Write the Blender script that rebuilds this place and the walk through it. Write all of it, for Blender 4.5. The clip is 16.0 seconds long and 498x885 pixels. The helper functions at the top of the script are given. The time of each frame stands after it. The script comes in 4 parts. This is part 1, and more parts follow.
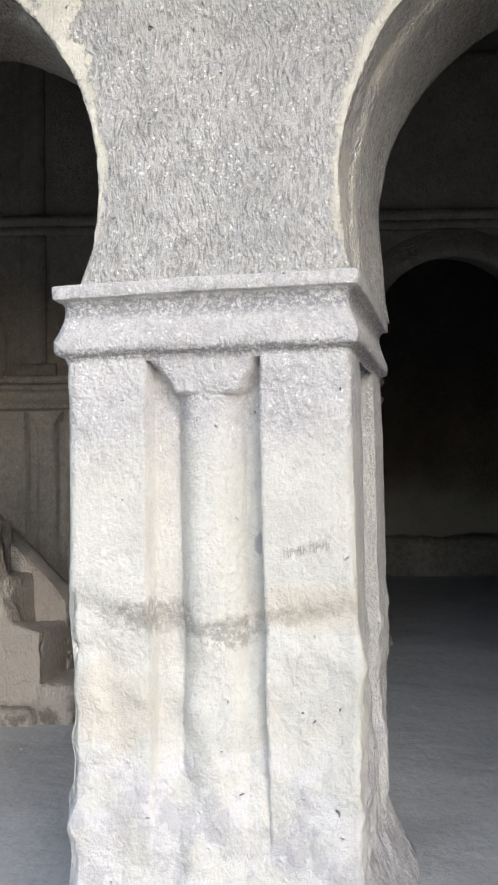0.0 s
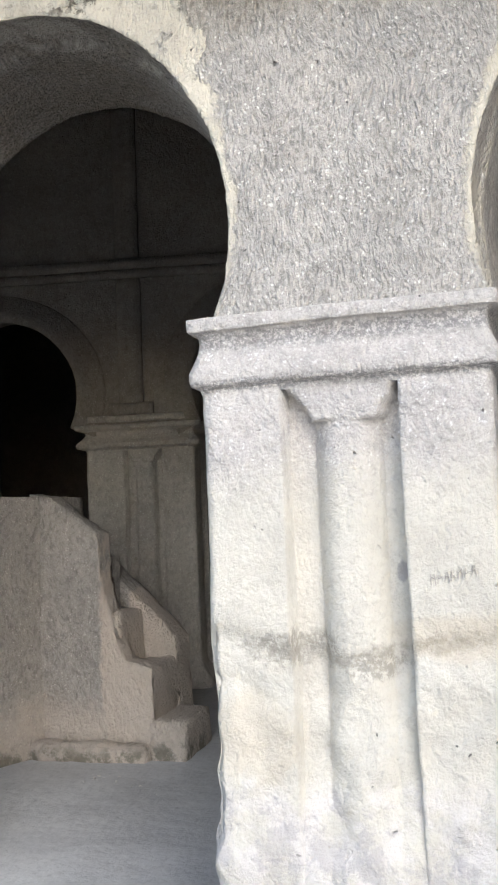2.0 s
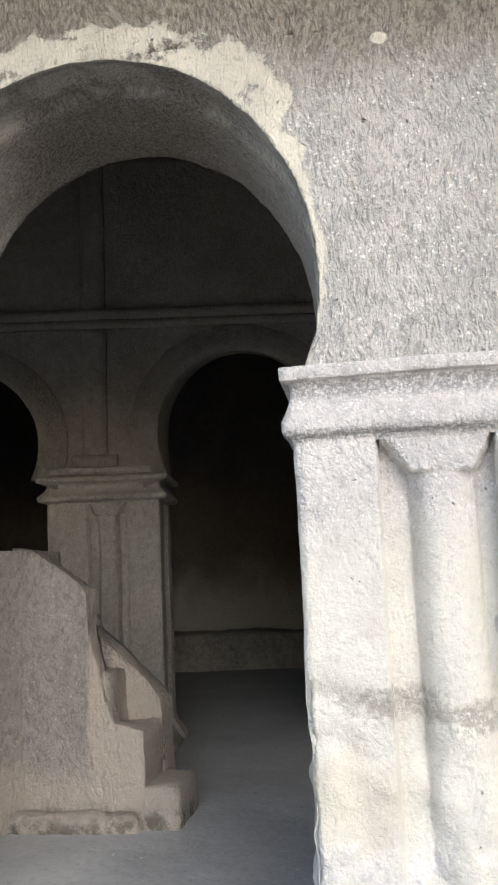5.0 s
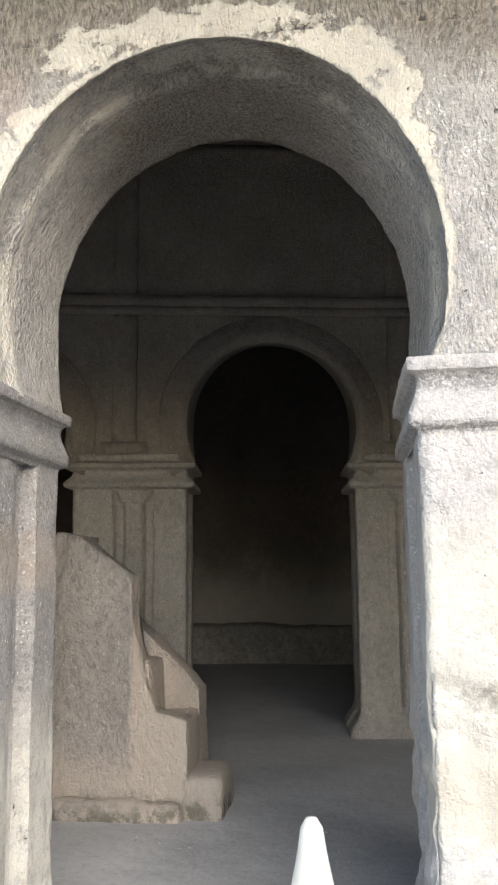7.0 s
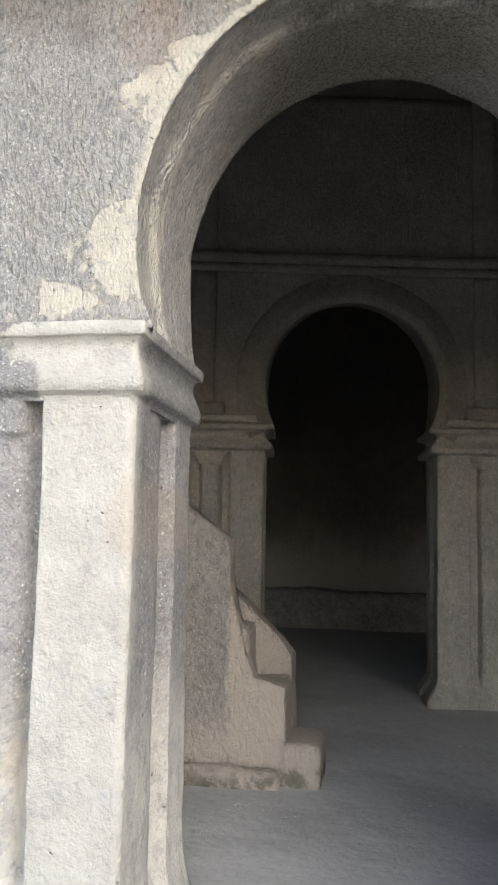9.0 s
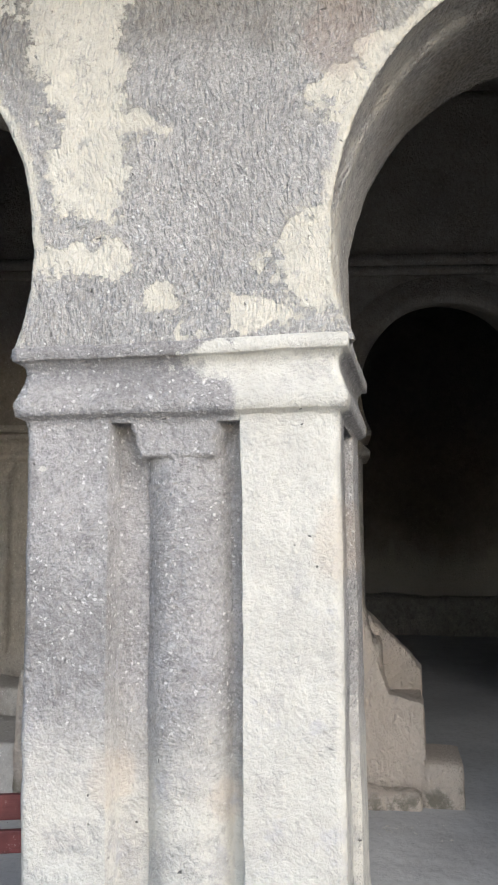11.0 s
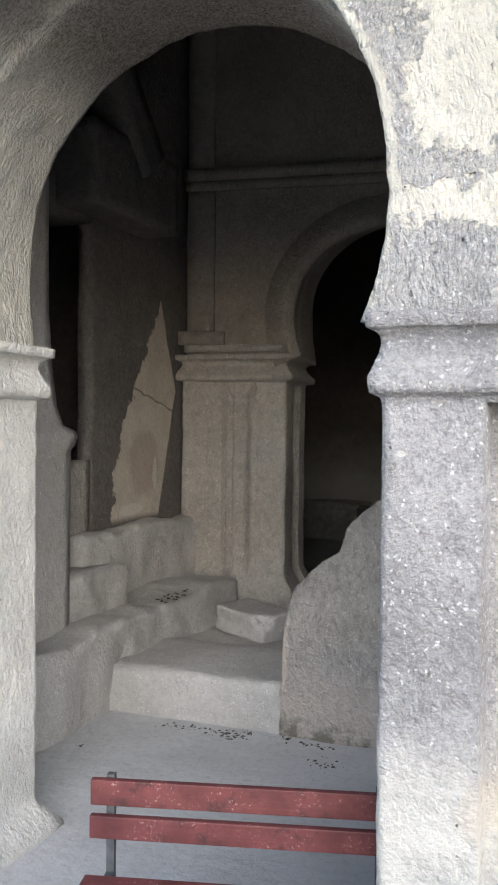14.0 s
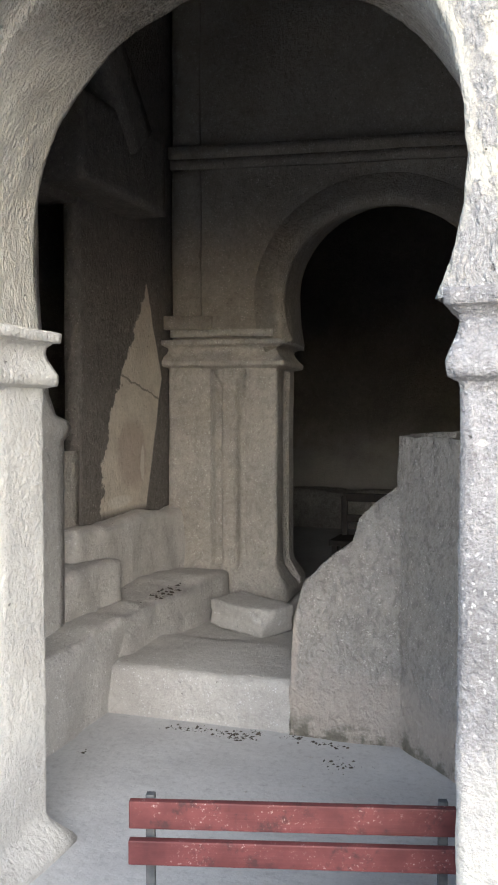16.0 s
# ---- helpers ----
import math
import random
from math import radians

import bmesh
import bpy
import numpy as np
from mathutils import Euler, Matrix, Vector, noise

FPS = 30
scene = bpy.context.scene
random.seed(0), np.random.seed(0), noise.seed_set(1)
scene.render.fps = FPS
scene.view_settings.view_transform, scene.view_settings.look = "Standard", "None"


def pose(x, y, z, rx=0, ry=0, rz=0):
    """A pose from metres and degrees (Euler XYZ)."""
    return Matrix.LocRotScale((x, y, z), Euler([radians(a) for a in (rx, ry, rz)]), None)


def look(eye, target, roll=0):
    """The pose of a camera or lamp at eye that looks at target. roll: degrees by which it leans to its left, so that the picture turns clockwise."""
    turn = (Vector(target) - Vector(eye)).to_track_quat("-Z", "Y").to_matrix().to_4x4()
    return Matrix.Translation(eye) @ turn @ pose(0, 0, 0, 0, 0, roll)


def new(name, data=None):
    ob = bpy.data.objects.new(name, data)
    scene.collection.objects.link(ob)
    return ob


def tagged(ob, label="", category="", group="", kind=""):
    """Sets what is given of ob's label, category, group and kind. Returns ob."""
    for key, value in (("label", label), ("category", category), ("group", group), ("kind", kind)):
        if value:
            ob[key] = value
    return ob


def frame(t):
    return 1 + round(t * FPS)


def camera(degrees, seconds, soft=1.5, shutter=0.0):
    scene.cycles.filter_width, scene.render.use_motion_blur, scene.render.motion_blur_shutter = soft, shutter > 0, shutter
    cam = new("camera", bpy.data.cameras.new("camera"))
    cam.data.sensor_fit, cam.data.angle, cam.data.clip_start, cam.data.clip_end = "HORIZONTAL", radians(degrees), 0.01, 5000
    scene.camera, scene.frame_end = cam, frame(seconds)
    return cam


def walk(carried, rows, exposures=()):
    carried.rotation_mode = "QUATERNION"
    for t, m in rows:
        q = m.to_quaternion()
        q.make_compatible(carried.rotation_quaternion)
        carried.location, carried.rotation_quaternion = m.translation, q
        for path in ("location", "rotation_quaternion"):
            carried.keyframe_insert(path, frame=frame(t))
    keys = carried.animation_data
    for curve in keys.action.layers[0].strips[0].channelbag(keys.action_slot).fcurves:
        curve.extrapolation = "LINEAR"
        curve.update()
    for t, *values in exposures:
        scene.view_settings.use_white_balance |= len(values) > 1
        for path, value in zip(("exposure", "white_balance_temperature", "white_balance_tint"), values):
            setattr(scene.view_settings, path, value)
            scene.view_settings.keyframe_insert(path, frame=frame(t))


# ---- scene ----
cam = camera(32.6, 16.0, soft=1.9)
PATH = [
    (0, (0.017, 0.038, 1.426), (-0.317, 2.008, 1.519), -1.1),
    (0.5, (0.012, 0.033, 1.421), (-0.294, 2.007, 1.51), -1.0),
    (1, (0.0, -0.016, 1.406), (-0.399, 1.94, 1.525), -0.3),
    (1.5, (-0.087, -0.002, 1.403), (-0.584, 1.929, 1.551), -0.9),
    (2, (-0.211, 0.012, 1.407), (-0.714, 1.939, 1.588), -2.5),
    (2.5, (-0.333, 0.022, 1.43), (-0.772, 1.957, 1.677), -2.0),
    (3, (-0.459, 0.012, 1.44), (-0.82, 1.954, 1.751), -1.1),
    (3.5, (-0.589, -0.02, 1.442), (-0.864, 1.934, 1.768), -0.7),
    (4, (-0.687, -0.072, 1.435), (-0.925, 1.887, 1.757), -1.4),
    (4.5, (-0.762, -0.082, 1.428), (-1.017, 1.876, 1.747), -2.4),
    (4.7, (-0.817, -0.07, 1.42), (-1.091, 1.886, 1.732), -2.7),
    (6.8, (-1.423, -0.06, 1.408), (-1.636, 1.908, 1.693), -0.8),
    (7, (-1.446, -0.087, 1.403), (-1.672, 1.878, 1.695), -0.5),
    (7.5, (-1.559, -0.049, 1.388), (-1.875, 1.905, 1.675), 0.8),
    (8, (-1.753, 0.016, 1.386), (-2.093, 1.973, 1.623), 2.0),
    (8.2, (-1.797, 0.027, 1.387), (-2.123, 1.988, 1.609), 2.2),
    (10.3, (-2.448, 0.068, 1.471), (-2.703, 2.041, 1.676), -0.6),
    (10.5, (-2.508, 0.068, 1.477), (-2.794, 2.036, 1.682), -0.3),
    (11, (-2.625, 0.105, 1.469), (-3.006, 2.057, 1.686), -0.5),
    (11.5, (-2.773, 0.18, 1.467), (-3.252, 2.108, 1.695), -0.4),
    (12, (-2.93, 0.289, 1.623), (-3.589, 2.163, 1.855), 0.1),
    (12.5, (-2.972, 0.295, 1.725), (-3.775, 2.12, 1.875), -1.3),
    (13, (-3.102, 0.29, 1.751), (-3.912, 2.116, 1.846), -0.9),
    (13.5, (-3.274, 0.304, 1.796), (-4.072, 2.137, 1.815), 0.1),
    (14, (-3.362, 0.368, 1.805), (-4.147, 2.207, 1.766), 0.6),
    (14.5, (-3.393, 0.429, 1.804), (-4.18, 2.267, 1.77), -0.3),
    (15, (-3.535, 0.44, 1.797), (-4.31, 2.283, 1.756), -0.6),
    (15.5, (-3.687, 0.451, 1.812), (-4.381, 2.326, 1.757), -0.8),
    (16, (-3.762, 0.492, 1.808), (-4.453, 2.367, 1.739), -0.0),
]

walk(cam, [(t, look(eye, target, roll)) for t, eye, target, roll in PATH],
     exposures=[(t, e, k, 10) for t, e, k in ((0.0, 0.92, 6200), (2.0, 0.97, 6280), (4.5, 0.98, 6320), (7.0, 1.22, 6550), (7.5, 1.27, 6550), (8.0, 1.1, 6500), (9.0, 0.85, 6400), (10.5, 0.60, 6350), (11.0, 0.84, 6250), (11.5, 0.82, 6200), (12.0, 0.76, 6120), (12.5, 0.96, 6050), (14.5, 1.14, 6100), (16.0, 1.38, 6220))])

# ---- light: soft daylight from the open side of the arcade ----
SUN_EL, SUN_AZ = radians(26), radians(151)
world = bpy.data.worlds.new("world")
scene.world = world
world.use_nodes = True
wn = world.node_tree
sky = wn.nodes.new("ShaderNodeTexSky")
sky.sky_type, sky.sun_disc, sky.sun_elevation, sky.sun_rotation = "NISHITA", False, SUN_EL, SUN_AZ
wn.links.new(sky.outputs[0], wn.nodes["Background"].inputs[0])
wn.nodes["Background"].inputs[1].default_value = 0.15
sun = new("sun", bpy.data.lights.new("sun", "SUN"))
sun.data.energy, sun.data.angle, sun.data.color = 1.5, radians(60), (1.0, 0.985, 0.955)
sun.matrix_world = look((4.2, -8.4, 6.2), (-2.2, 3, 0))

# ---- materials ----


class Nodes:
    """Short hand for building a node material."""

    def __init__(self, name):
        self.mat = bpy.data.materials.new(name)
        self.mat.use_nodes = True
        self.tree = self.mat.node_tree
        self.bsdf = self.tree.nodes["Principled BSDF"]
        self.coord = self.tree.nodes.new("ShaderNodeTexCoord").outputs["Object"]

    def put(self, socket, value):
        if hasattr(value, "is_output"):
            self.tree.links.new(value, socket)
        elif hasattr(value, "__len__") and len(value) == 3 and socket.type == "RGBA":
            socket.default_value = (*value, 1)
        else:
            socket.default_value = value

    def math(self, op, a, b=0.0, clamp=False):
        n = self.tree.nodes.new("ShaderNodeMath")
        n.operation, n.use_clamp = op, clamp
        self.put(n.inputs[0], a), self.put(n.inputs[1], b)
        return n.outputs[0]

    def mapped(self, scale=(1, 1, 1), turn=(0, 0, 0), vec=None):
        n = self.tree.nodes.new("ShaderNodeMapping")
        self.put(n.inputs[0], vec or self.coord)
        n.inputs["Scale"].default_value = scale
        n.inputs["Rotation"].default_value = [radians(a) for a in turn]
        return n.outputs[0]

    def noise(self, scale, detail=4.0, rough=0.55, vec=None, warp=0.0):
        n = self.tree.nodes.new("ShaderNodeTexNoise")
        self.put(n.inputs["Vector"], vec or self.coord)
        n.inputs["Scale"].default_value, n.inputs["Detail"].default_value = scale, detail
        n.inputs["Roughness"].default_value, n.inputs["Distortion"].default_value = rough, warp
        return n.outputs[0]

    def warped(self, vec, scale, amount):
        """The coordinates, shifted by noise."""
        n = self.tree.nodes.new("ShaderNodeTexNoise")
        self.put(n.inputs["Vector"], vec)
        n.inputs["Scale"].default_value, n.inputs["Detail"].default_value = scale, 2.0
        a = self.tree.nodes.new("ShaderNodeVectorMath")
        a.operation = "MULTIPLY_ADD"
        self.put(a.inputs[0], n.outputs["Color"])
        a.inputs[1].default_value = (amount,) * 3
        self.put(a.inputs[2], vec)
        return a.outputs[0]

    def cells(self, scale, vec=None, out="Distance", rand=1.0):
        n = self.tree.nodes.new("ShaderNodeTexVoronoi")
        self.put(n.inputs["Vector"], vec or self.coord)
        n.inputs["Scale"].default_value, n.inputs["Randomness"].default_value = scale, rand
        return n.outputs[out]

    def step(self, v, lo, hi, a=0.0, b=1.0):
        n = self.tree.nodes.new("ShaderNodeMapRange")
        n.interpolation_type = "SMOOTHSTEP"
        for i, x in enumerate((v, lo, hi, a, b)):
            self.put(n.inputs[i], x)
        return n.outputs[0]

    def mix(self, f, a, b, mode="MIX"):
        n = self.tree.nodes.new("ShaderNodeMix")
        n.data_type, n.blend_type = "RGBA", mode
        self.put(n.inputs[0], f), self.put(n.inputs[6], a), self.put(n.inputs[7], b)
        return n.outputs[2]

    def axis(self, i):
        n = self.tree.nodes.new("ShaderNodeSeparateXYZ")
        self.put(n.inputs[0], self.coord)
        return n.outputs[i]

    def blob(self, cx, cz, rx, rz, x=None, z=None):
        """1 in the middle of an oval patch on the wall, 0 at its rim, below 0 outside."""
        dx = self.math("DIVIDE", self.math("SUBTRACT", x or self.axis(0), cx), rx)
        dz = self.math("DIVIDE", self.math("SUBTRACT", z or self.axis(2), cz), rz)
        d = self.math("SQRT", self.math("ADD", self.math("MULTIPLY", dx, dx), self.math("MULTIPLY", dz, dz)))
        return self.math("SUBTRACT", 1.0, d)

    def most(self, parts):
        v = parts[0]
        for p in parts[1:]:
            v = self.math("MAXIMUM", v, p)
        return v

    def bump(self, height, strength, dist, before=None):
        n = self.tree.nodes.new("ShaderNodeBump")
        n.inputs["Strength"].default_value, n.inputs["Distance"].default_value = strength, dist
        self.put(n.inputs["Height"], height)
        if before:
            self.put(n.inputs["Normal"], before)
        return n.outputs[0]

    def done(self, color, rough=0.9, normal=None, metal=0.0, spec=0.3):
        self.put(self.bsdf.inputs["Base Color"], color)
        self.put(self.bsdf.inputs["Roughness"], rough)
        self.bsdf.inputs["Metallic"].default_value = metal
        self.bsdf.inputs["Specular IOR Level"].default_value = spec
        if normal:
            self.put(self.bsdf.inputs["Normal"], normal)
        return self.mat


def tuff(name, base, pale, dark, chisel=1.0, coat=None, coats=None, slant=18, stroke=(62, 46, 27), flecks=1.0, stains=None, deep=1.0):
    """Carved volcanic tuff: grey ground mass, pale pumice flecks, dark pits, pick marks whose direction wanders and
    whose shading is partly colour;
    coat: plaster or lime wash where coats() says; stains: adds further colours, some of them painted shade."""
    n = Nodes(name)
    big = n.noise(1.6, 5, 0.6)
    mid = n.noise(9, 5, 0.65)
    fine = n.noise(70, 3, 0.7)
    crumb = n.noise(34, 5, 0.75)
    swirl = n.warped(n.coord, 2.2, 0.16)
    ragged = n.warped(n.coord, 38, 0.030)
    col = n.mix(n.step(big, 0.3, 0.7), base, pale)
    col = n.mix(n.step(mid, 0.42, 0.75, 0, 0.4), col, dark)
    col = n.mix(n.step(crumb, 0.5, 0.7, 0, 0.4), col, dark)
    col = n.mix(n.step(crumb, 0.45, 0.3, 0, 0.35), col, pale)
    salt = n.noise(120, 3, 0.8)
    col = n.mix(n.step(salt, 0.54, 0.66, 0, 0.5), col, dark)
    col = n.mix(n.step(salt, 0.44, 0.34, 0, 0.45), col, [min(0.75, c * 1.3 + 0.05) for c in pale])
    fleck = n.math("MULTIPLY", n.step(n.cells(44, ragged), 0.30, 0.16), n.step(n.noise(13, 2), 0.47, 0.58))
    fleck2 = n.math("MULTIPLY", n.step(n.cells(23, ragged), 0.2, 0.12), n.step(n.noise(6, 2), 0.54, 0.62))
    col = n.mix(n.math("MULTIPLY", n.most([fleck, fleck2]), 0.65 * flecks), col, [min(0.8, c * 1.35 + 0.12) for c in pale])
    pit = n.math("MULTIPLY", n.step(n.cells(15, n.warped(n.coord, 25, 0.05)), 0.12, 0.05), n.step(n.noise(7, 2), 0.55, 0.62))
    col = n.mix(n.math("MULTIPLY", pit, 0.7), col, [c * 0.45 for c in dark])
    picks = n.noise(1, 2.5, 0.55, n.mapped(stroke, (0, slant, 0), swirl), 0.4)
    picks2 = n.noise(1, 2.5, 0.55, n.mapped([k * 0.62 for k in stroke], (0, -slant * 0.7, 0), swirl), 0.6)
    marks = n.math("ADD", picks, picks2)
    relief = n.math("ADD", n.math("MULTIPLY", marks, 0.75 * chisel), n.math("ADD", n.math("MULTIPLY", fine, 0.25), n.math("MULTIPLY", crumb, 0.5)))
    relief = n.math("SUBTRACT", relief, n.math("MULTIPLY", pit, 0.8))
    # Shade in the pick hollows and light on their ridges, mixed in as colour.
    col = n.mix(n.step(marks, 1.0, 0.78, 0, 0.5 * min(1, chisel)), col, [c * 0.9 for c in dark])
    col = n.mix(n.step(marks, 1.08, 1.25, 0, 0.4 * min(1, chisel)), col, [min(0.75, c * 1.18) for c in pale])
    if coat:
        m = coats(n)
        tint = n.mix(n.step(n.noise(4, 5, 0.6), 0.35, 0.7), coat, [c * 0.84 for c in coat])
        tint = n.mix(n.step(crumb, 0.5, 0.66, 0, 0.5), tint, [c * 0.72 for c in coat])
        tint = n.mix(n.math("MULTIPLY", pit, 0.75), tint, [c * 0.45 for c in dark])
        col = n.mix(m, col, tint)
        relief = n.math("ADD", n.math("MULTIPLY", relief, n.math("SUBTRACT", 1.0, n.math("MULTIPLY", m, 0.45))), n.math("MULTIPLY", m, 0.35))
    if stains:
        col = stains(n, col)
    nrm = n.bump(relief, 1.0, 0.045 * deep)
    nrm = n.bump(mid, 0.4, 0.035, nrm)
    return n.done(col, 0.93, nrm, spec=0.2)


CREAM = (0.62, 0.58, 0.495)
GREY = ((0.43, 0.415, 0.395), (0.53, 0.505, 0.475), (0.23, 0.22, 0.208))
RIMS = ((-5.03, 1.0, 2.62), (-1.972, 0.925, 2.60), (0.90, 1.05, 2.50))   # front arches: middle, radius, centre


def facade_coats(n):
    wob = n.math("SUBTRACT", n.noise(8, 6, 0.7), 0.5)
    rag = n.math("SUBTRACT", n.noise(26, 6, 0.75), 0.5)
    edge = n.math("ADD", n.math("MULTIPLY", wob, 1.2), n.math("MULTIPLY", rag, 1.0))
    rims = [n.blob(cx, cz, r + 0.045, r + 0.045) for cx, r, cz in RIMS]
    rim = n.step(n.math("ADD", n.most(rims), n.math("MULTIPLY", edge, 0.09)), 0.0, 0.03)
    px = n.math("ADD", n.axis(0), n.math("MULTIPLY", n.math("SUBTRACT", n.noise(5.5, 4, 0.6), 0.5), 0.34))
    pz = n.math("ADD", n.axis(2), n.math("MULTIPLY", n.math("SUBTRACT", n.noise(6.5, 4, 0.6), 0.5), 0.34))
    patches = [n.blob(*q, px, pz) for q in ((-1.45, 3.42, 0.36, 0.15), (-2.05, 3.58, 0.7, 0.12), (-2.66, 3.2, 0.17, 0.12), (-2.5, 3.5, 0.2, 0.1),
               (-1.22, 3.2, 0.10, 0.22), (-1.12, 2.95, 0.06, 0.25),
               (-3.86, 3.3, 0.23, 0.5), (-3.82, 2.9, 0.23, 0.34), (-3.83, 2.5, 0.24, 0.10), (-3.9, 3.6, 0.4, 0.14), (-3.62, 3.0, 0.14, 0.07),
               (-3.19, 2.25, 0.13, 0.10), (-2.96, 2.42, 0.19, 0.30), (-2.86, 3.1, 0.12, 0.12), (-3.42, 2.2, 0.03, 0.09), (-3.5, 2.33, 0.10, 0.06))]
    p = n.math("ADD", n.most(patches), edge)
    front = n.step(n.axis(1), 3.13, 3.08)
    thick = n.math("MULTIPLY", n.most([rim, n.step(p, 0.2, 0.28)]), n.step(n.noise(17, 6, 0.8), 0.34, 0.47, 0.35, 1.0))
    wash = n.math("MULTIPLY", n.step(p, -0.25, 0.3), n.step(n.noise(22, 6, 0.8), 0.45, 0.6, 0.0, 0.55))
    spot = n.step(n.math("ADD", n.blob(-0.758, 3.475, 0.036, 0.03), n.math("MULTIPLY", rag, 0.9)), 0.0, 0.2)
    lip = n.math("MULTIPLY", n.math("MULTIPLY", n.step(n.axis(1), 3.10, 3.14), n.step(n.axis(1), 3.48, 3.38)), n.step(n.noise(4, 6, 0.7), 0.44, 0.58, 0.0, 0.65))
    # Left arch's jamb: pale plaster, with its stronger sunlight put into the coat.
    jamb = n.math("MULTIPLY", n.step(n.axis(0), -5.6, -5.9), n.step(n.noise(6, 6, 0.7), 0.3, 0.55, 0.35, 0.85))
    return n.math("MAXIMUM", n.math("MULTIPLY", n.most([thick, wash, spot]), front), n.math("MAXIMUM", jamb, lip))


def facade_stains_shade(n, col):
    """Older brown weathering and shade high up, both as colour; a reddish bloom beside one arch."""
    wob = n.math("SUBTRACT", n.noise(3, 5, 0.65), 0.5)
    high = n.step(n.math("ADD", n.axis(2), n.math("MULTIPLY", wob, 0.6)), 3.1, 3.65, 0, 0.8)
    bare = n.math("SUBTRACT", 1.0, n.math("MULTIPLY", facade_coats(n), 0.85))
    high = n.math("MULTIPLY", high, bare)
    col = n.mix(high, col, n.mix(n.noise(12, 4), (0.13, 0.11, 0.085), (0.32, 0.275, 0.215)))
    cuts = n.noise(1, 3, 0.6, n.mapped((66, 50, 24), (0, -32, 0), n.warped(n.coord, 2.2, 0.2)), 0.4)
    # Pick cuts up there: hollows coloured as shaded, ridges as lit.
    col = n.mix(n.math("MULTIPLY", high, n.step(cuts, 0.52, 0.40, 0, 0.6)), col, (0.075, 0.065, 0.052))
    col = n.mix(n.math("MULTIPLY", high, n.step(cuts, 0.54, 0.66, 0, 0.35)), col, (0.46, 0.415, 0.34))
    red = n.math("MULTIPLY", n.step(n.math("ADD", n.blob(-2.85, 3.3, 0.2, 0.2), wob), 0.1, 0.5), 0.2)
    col = n.mix(red, col, (0.42, 0.27, 0.22))
    old = n.math("MULTIPLY", n.step(n.math("ADD", n.axis(0), n.math("MULTIPLY", wob, 0.5)), -2.85, -3.15), n.step(n.axis(1), 3.2, 3.1))
    grit = n.step(n.noise(60, 4, 0.8), 0.40, 0.60, 0.25, 0.95)
    return n.mix(n.math("MULTIPLY", n.math("MULTIPLY", n.math("MULTIPLY", old, grit), bare), 0.42), col, (0.24, 0.23, 0.228))


M_FACADE = tuff("tuff_facade", *GREY, 1.0, CREAM, facade_coats, slant=24, stroke=(76, 60, 34), flecks=1.2, stains=facade_stains_shade, deep=0.62)


def capital_grit_shade(n, col):
    """Dark coarse grit, plus shade painted into the capital's hollow and under its bead."""
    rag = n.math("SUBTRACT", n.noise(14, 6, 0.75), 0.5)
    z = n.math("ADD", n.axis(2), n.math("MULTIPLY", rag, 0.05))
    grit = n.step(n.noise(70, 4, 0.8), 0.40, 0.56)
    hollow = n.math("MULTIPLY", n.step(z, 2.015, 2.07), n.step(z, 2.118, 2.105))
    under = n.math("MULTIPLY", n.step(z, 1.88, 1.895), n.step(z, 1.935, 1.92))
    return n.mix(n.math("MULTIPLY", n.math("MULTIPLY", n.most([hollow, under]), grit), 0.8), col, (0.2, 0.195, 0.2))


def shaft_coats_a(n):
    wob = n.math("SUBTRACT", n.noise(3, 5, 0.65), 0.5)
    z = n.math("ADD", n.axis(2), n.math("MULTIPLY", wob, 0.5))
    return n.math("MULTIPLY", n.step(z, 1.72, 1.4), n.step(n.axis(1), 3.3, 3.1, 0.35, 0.9))


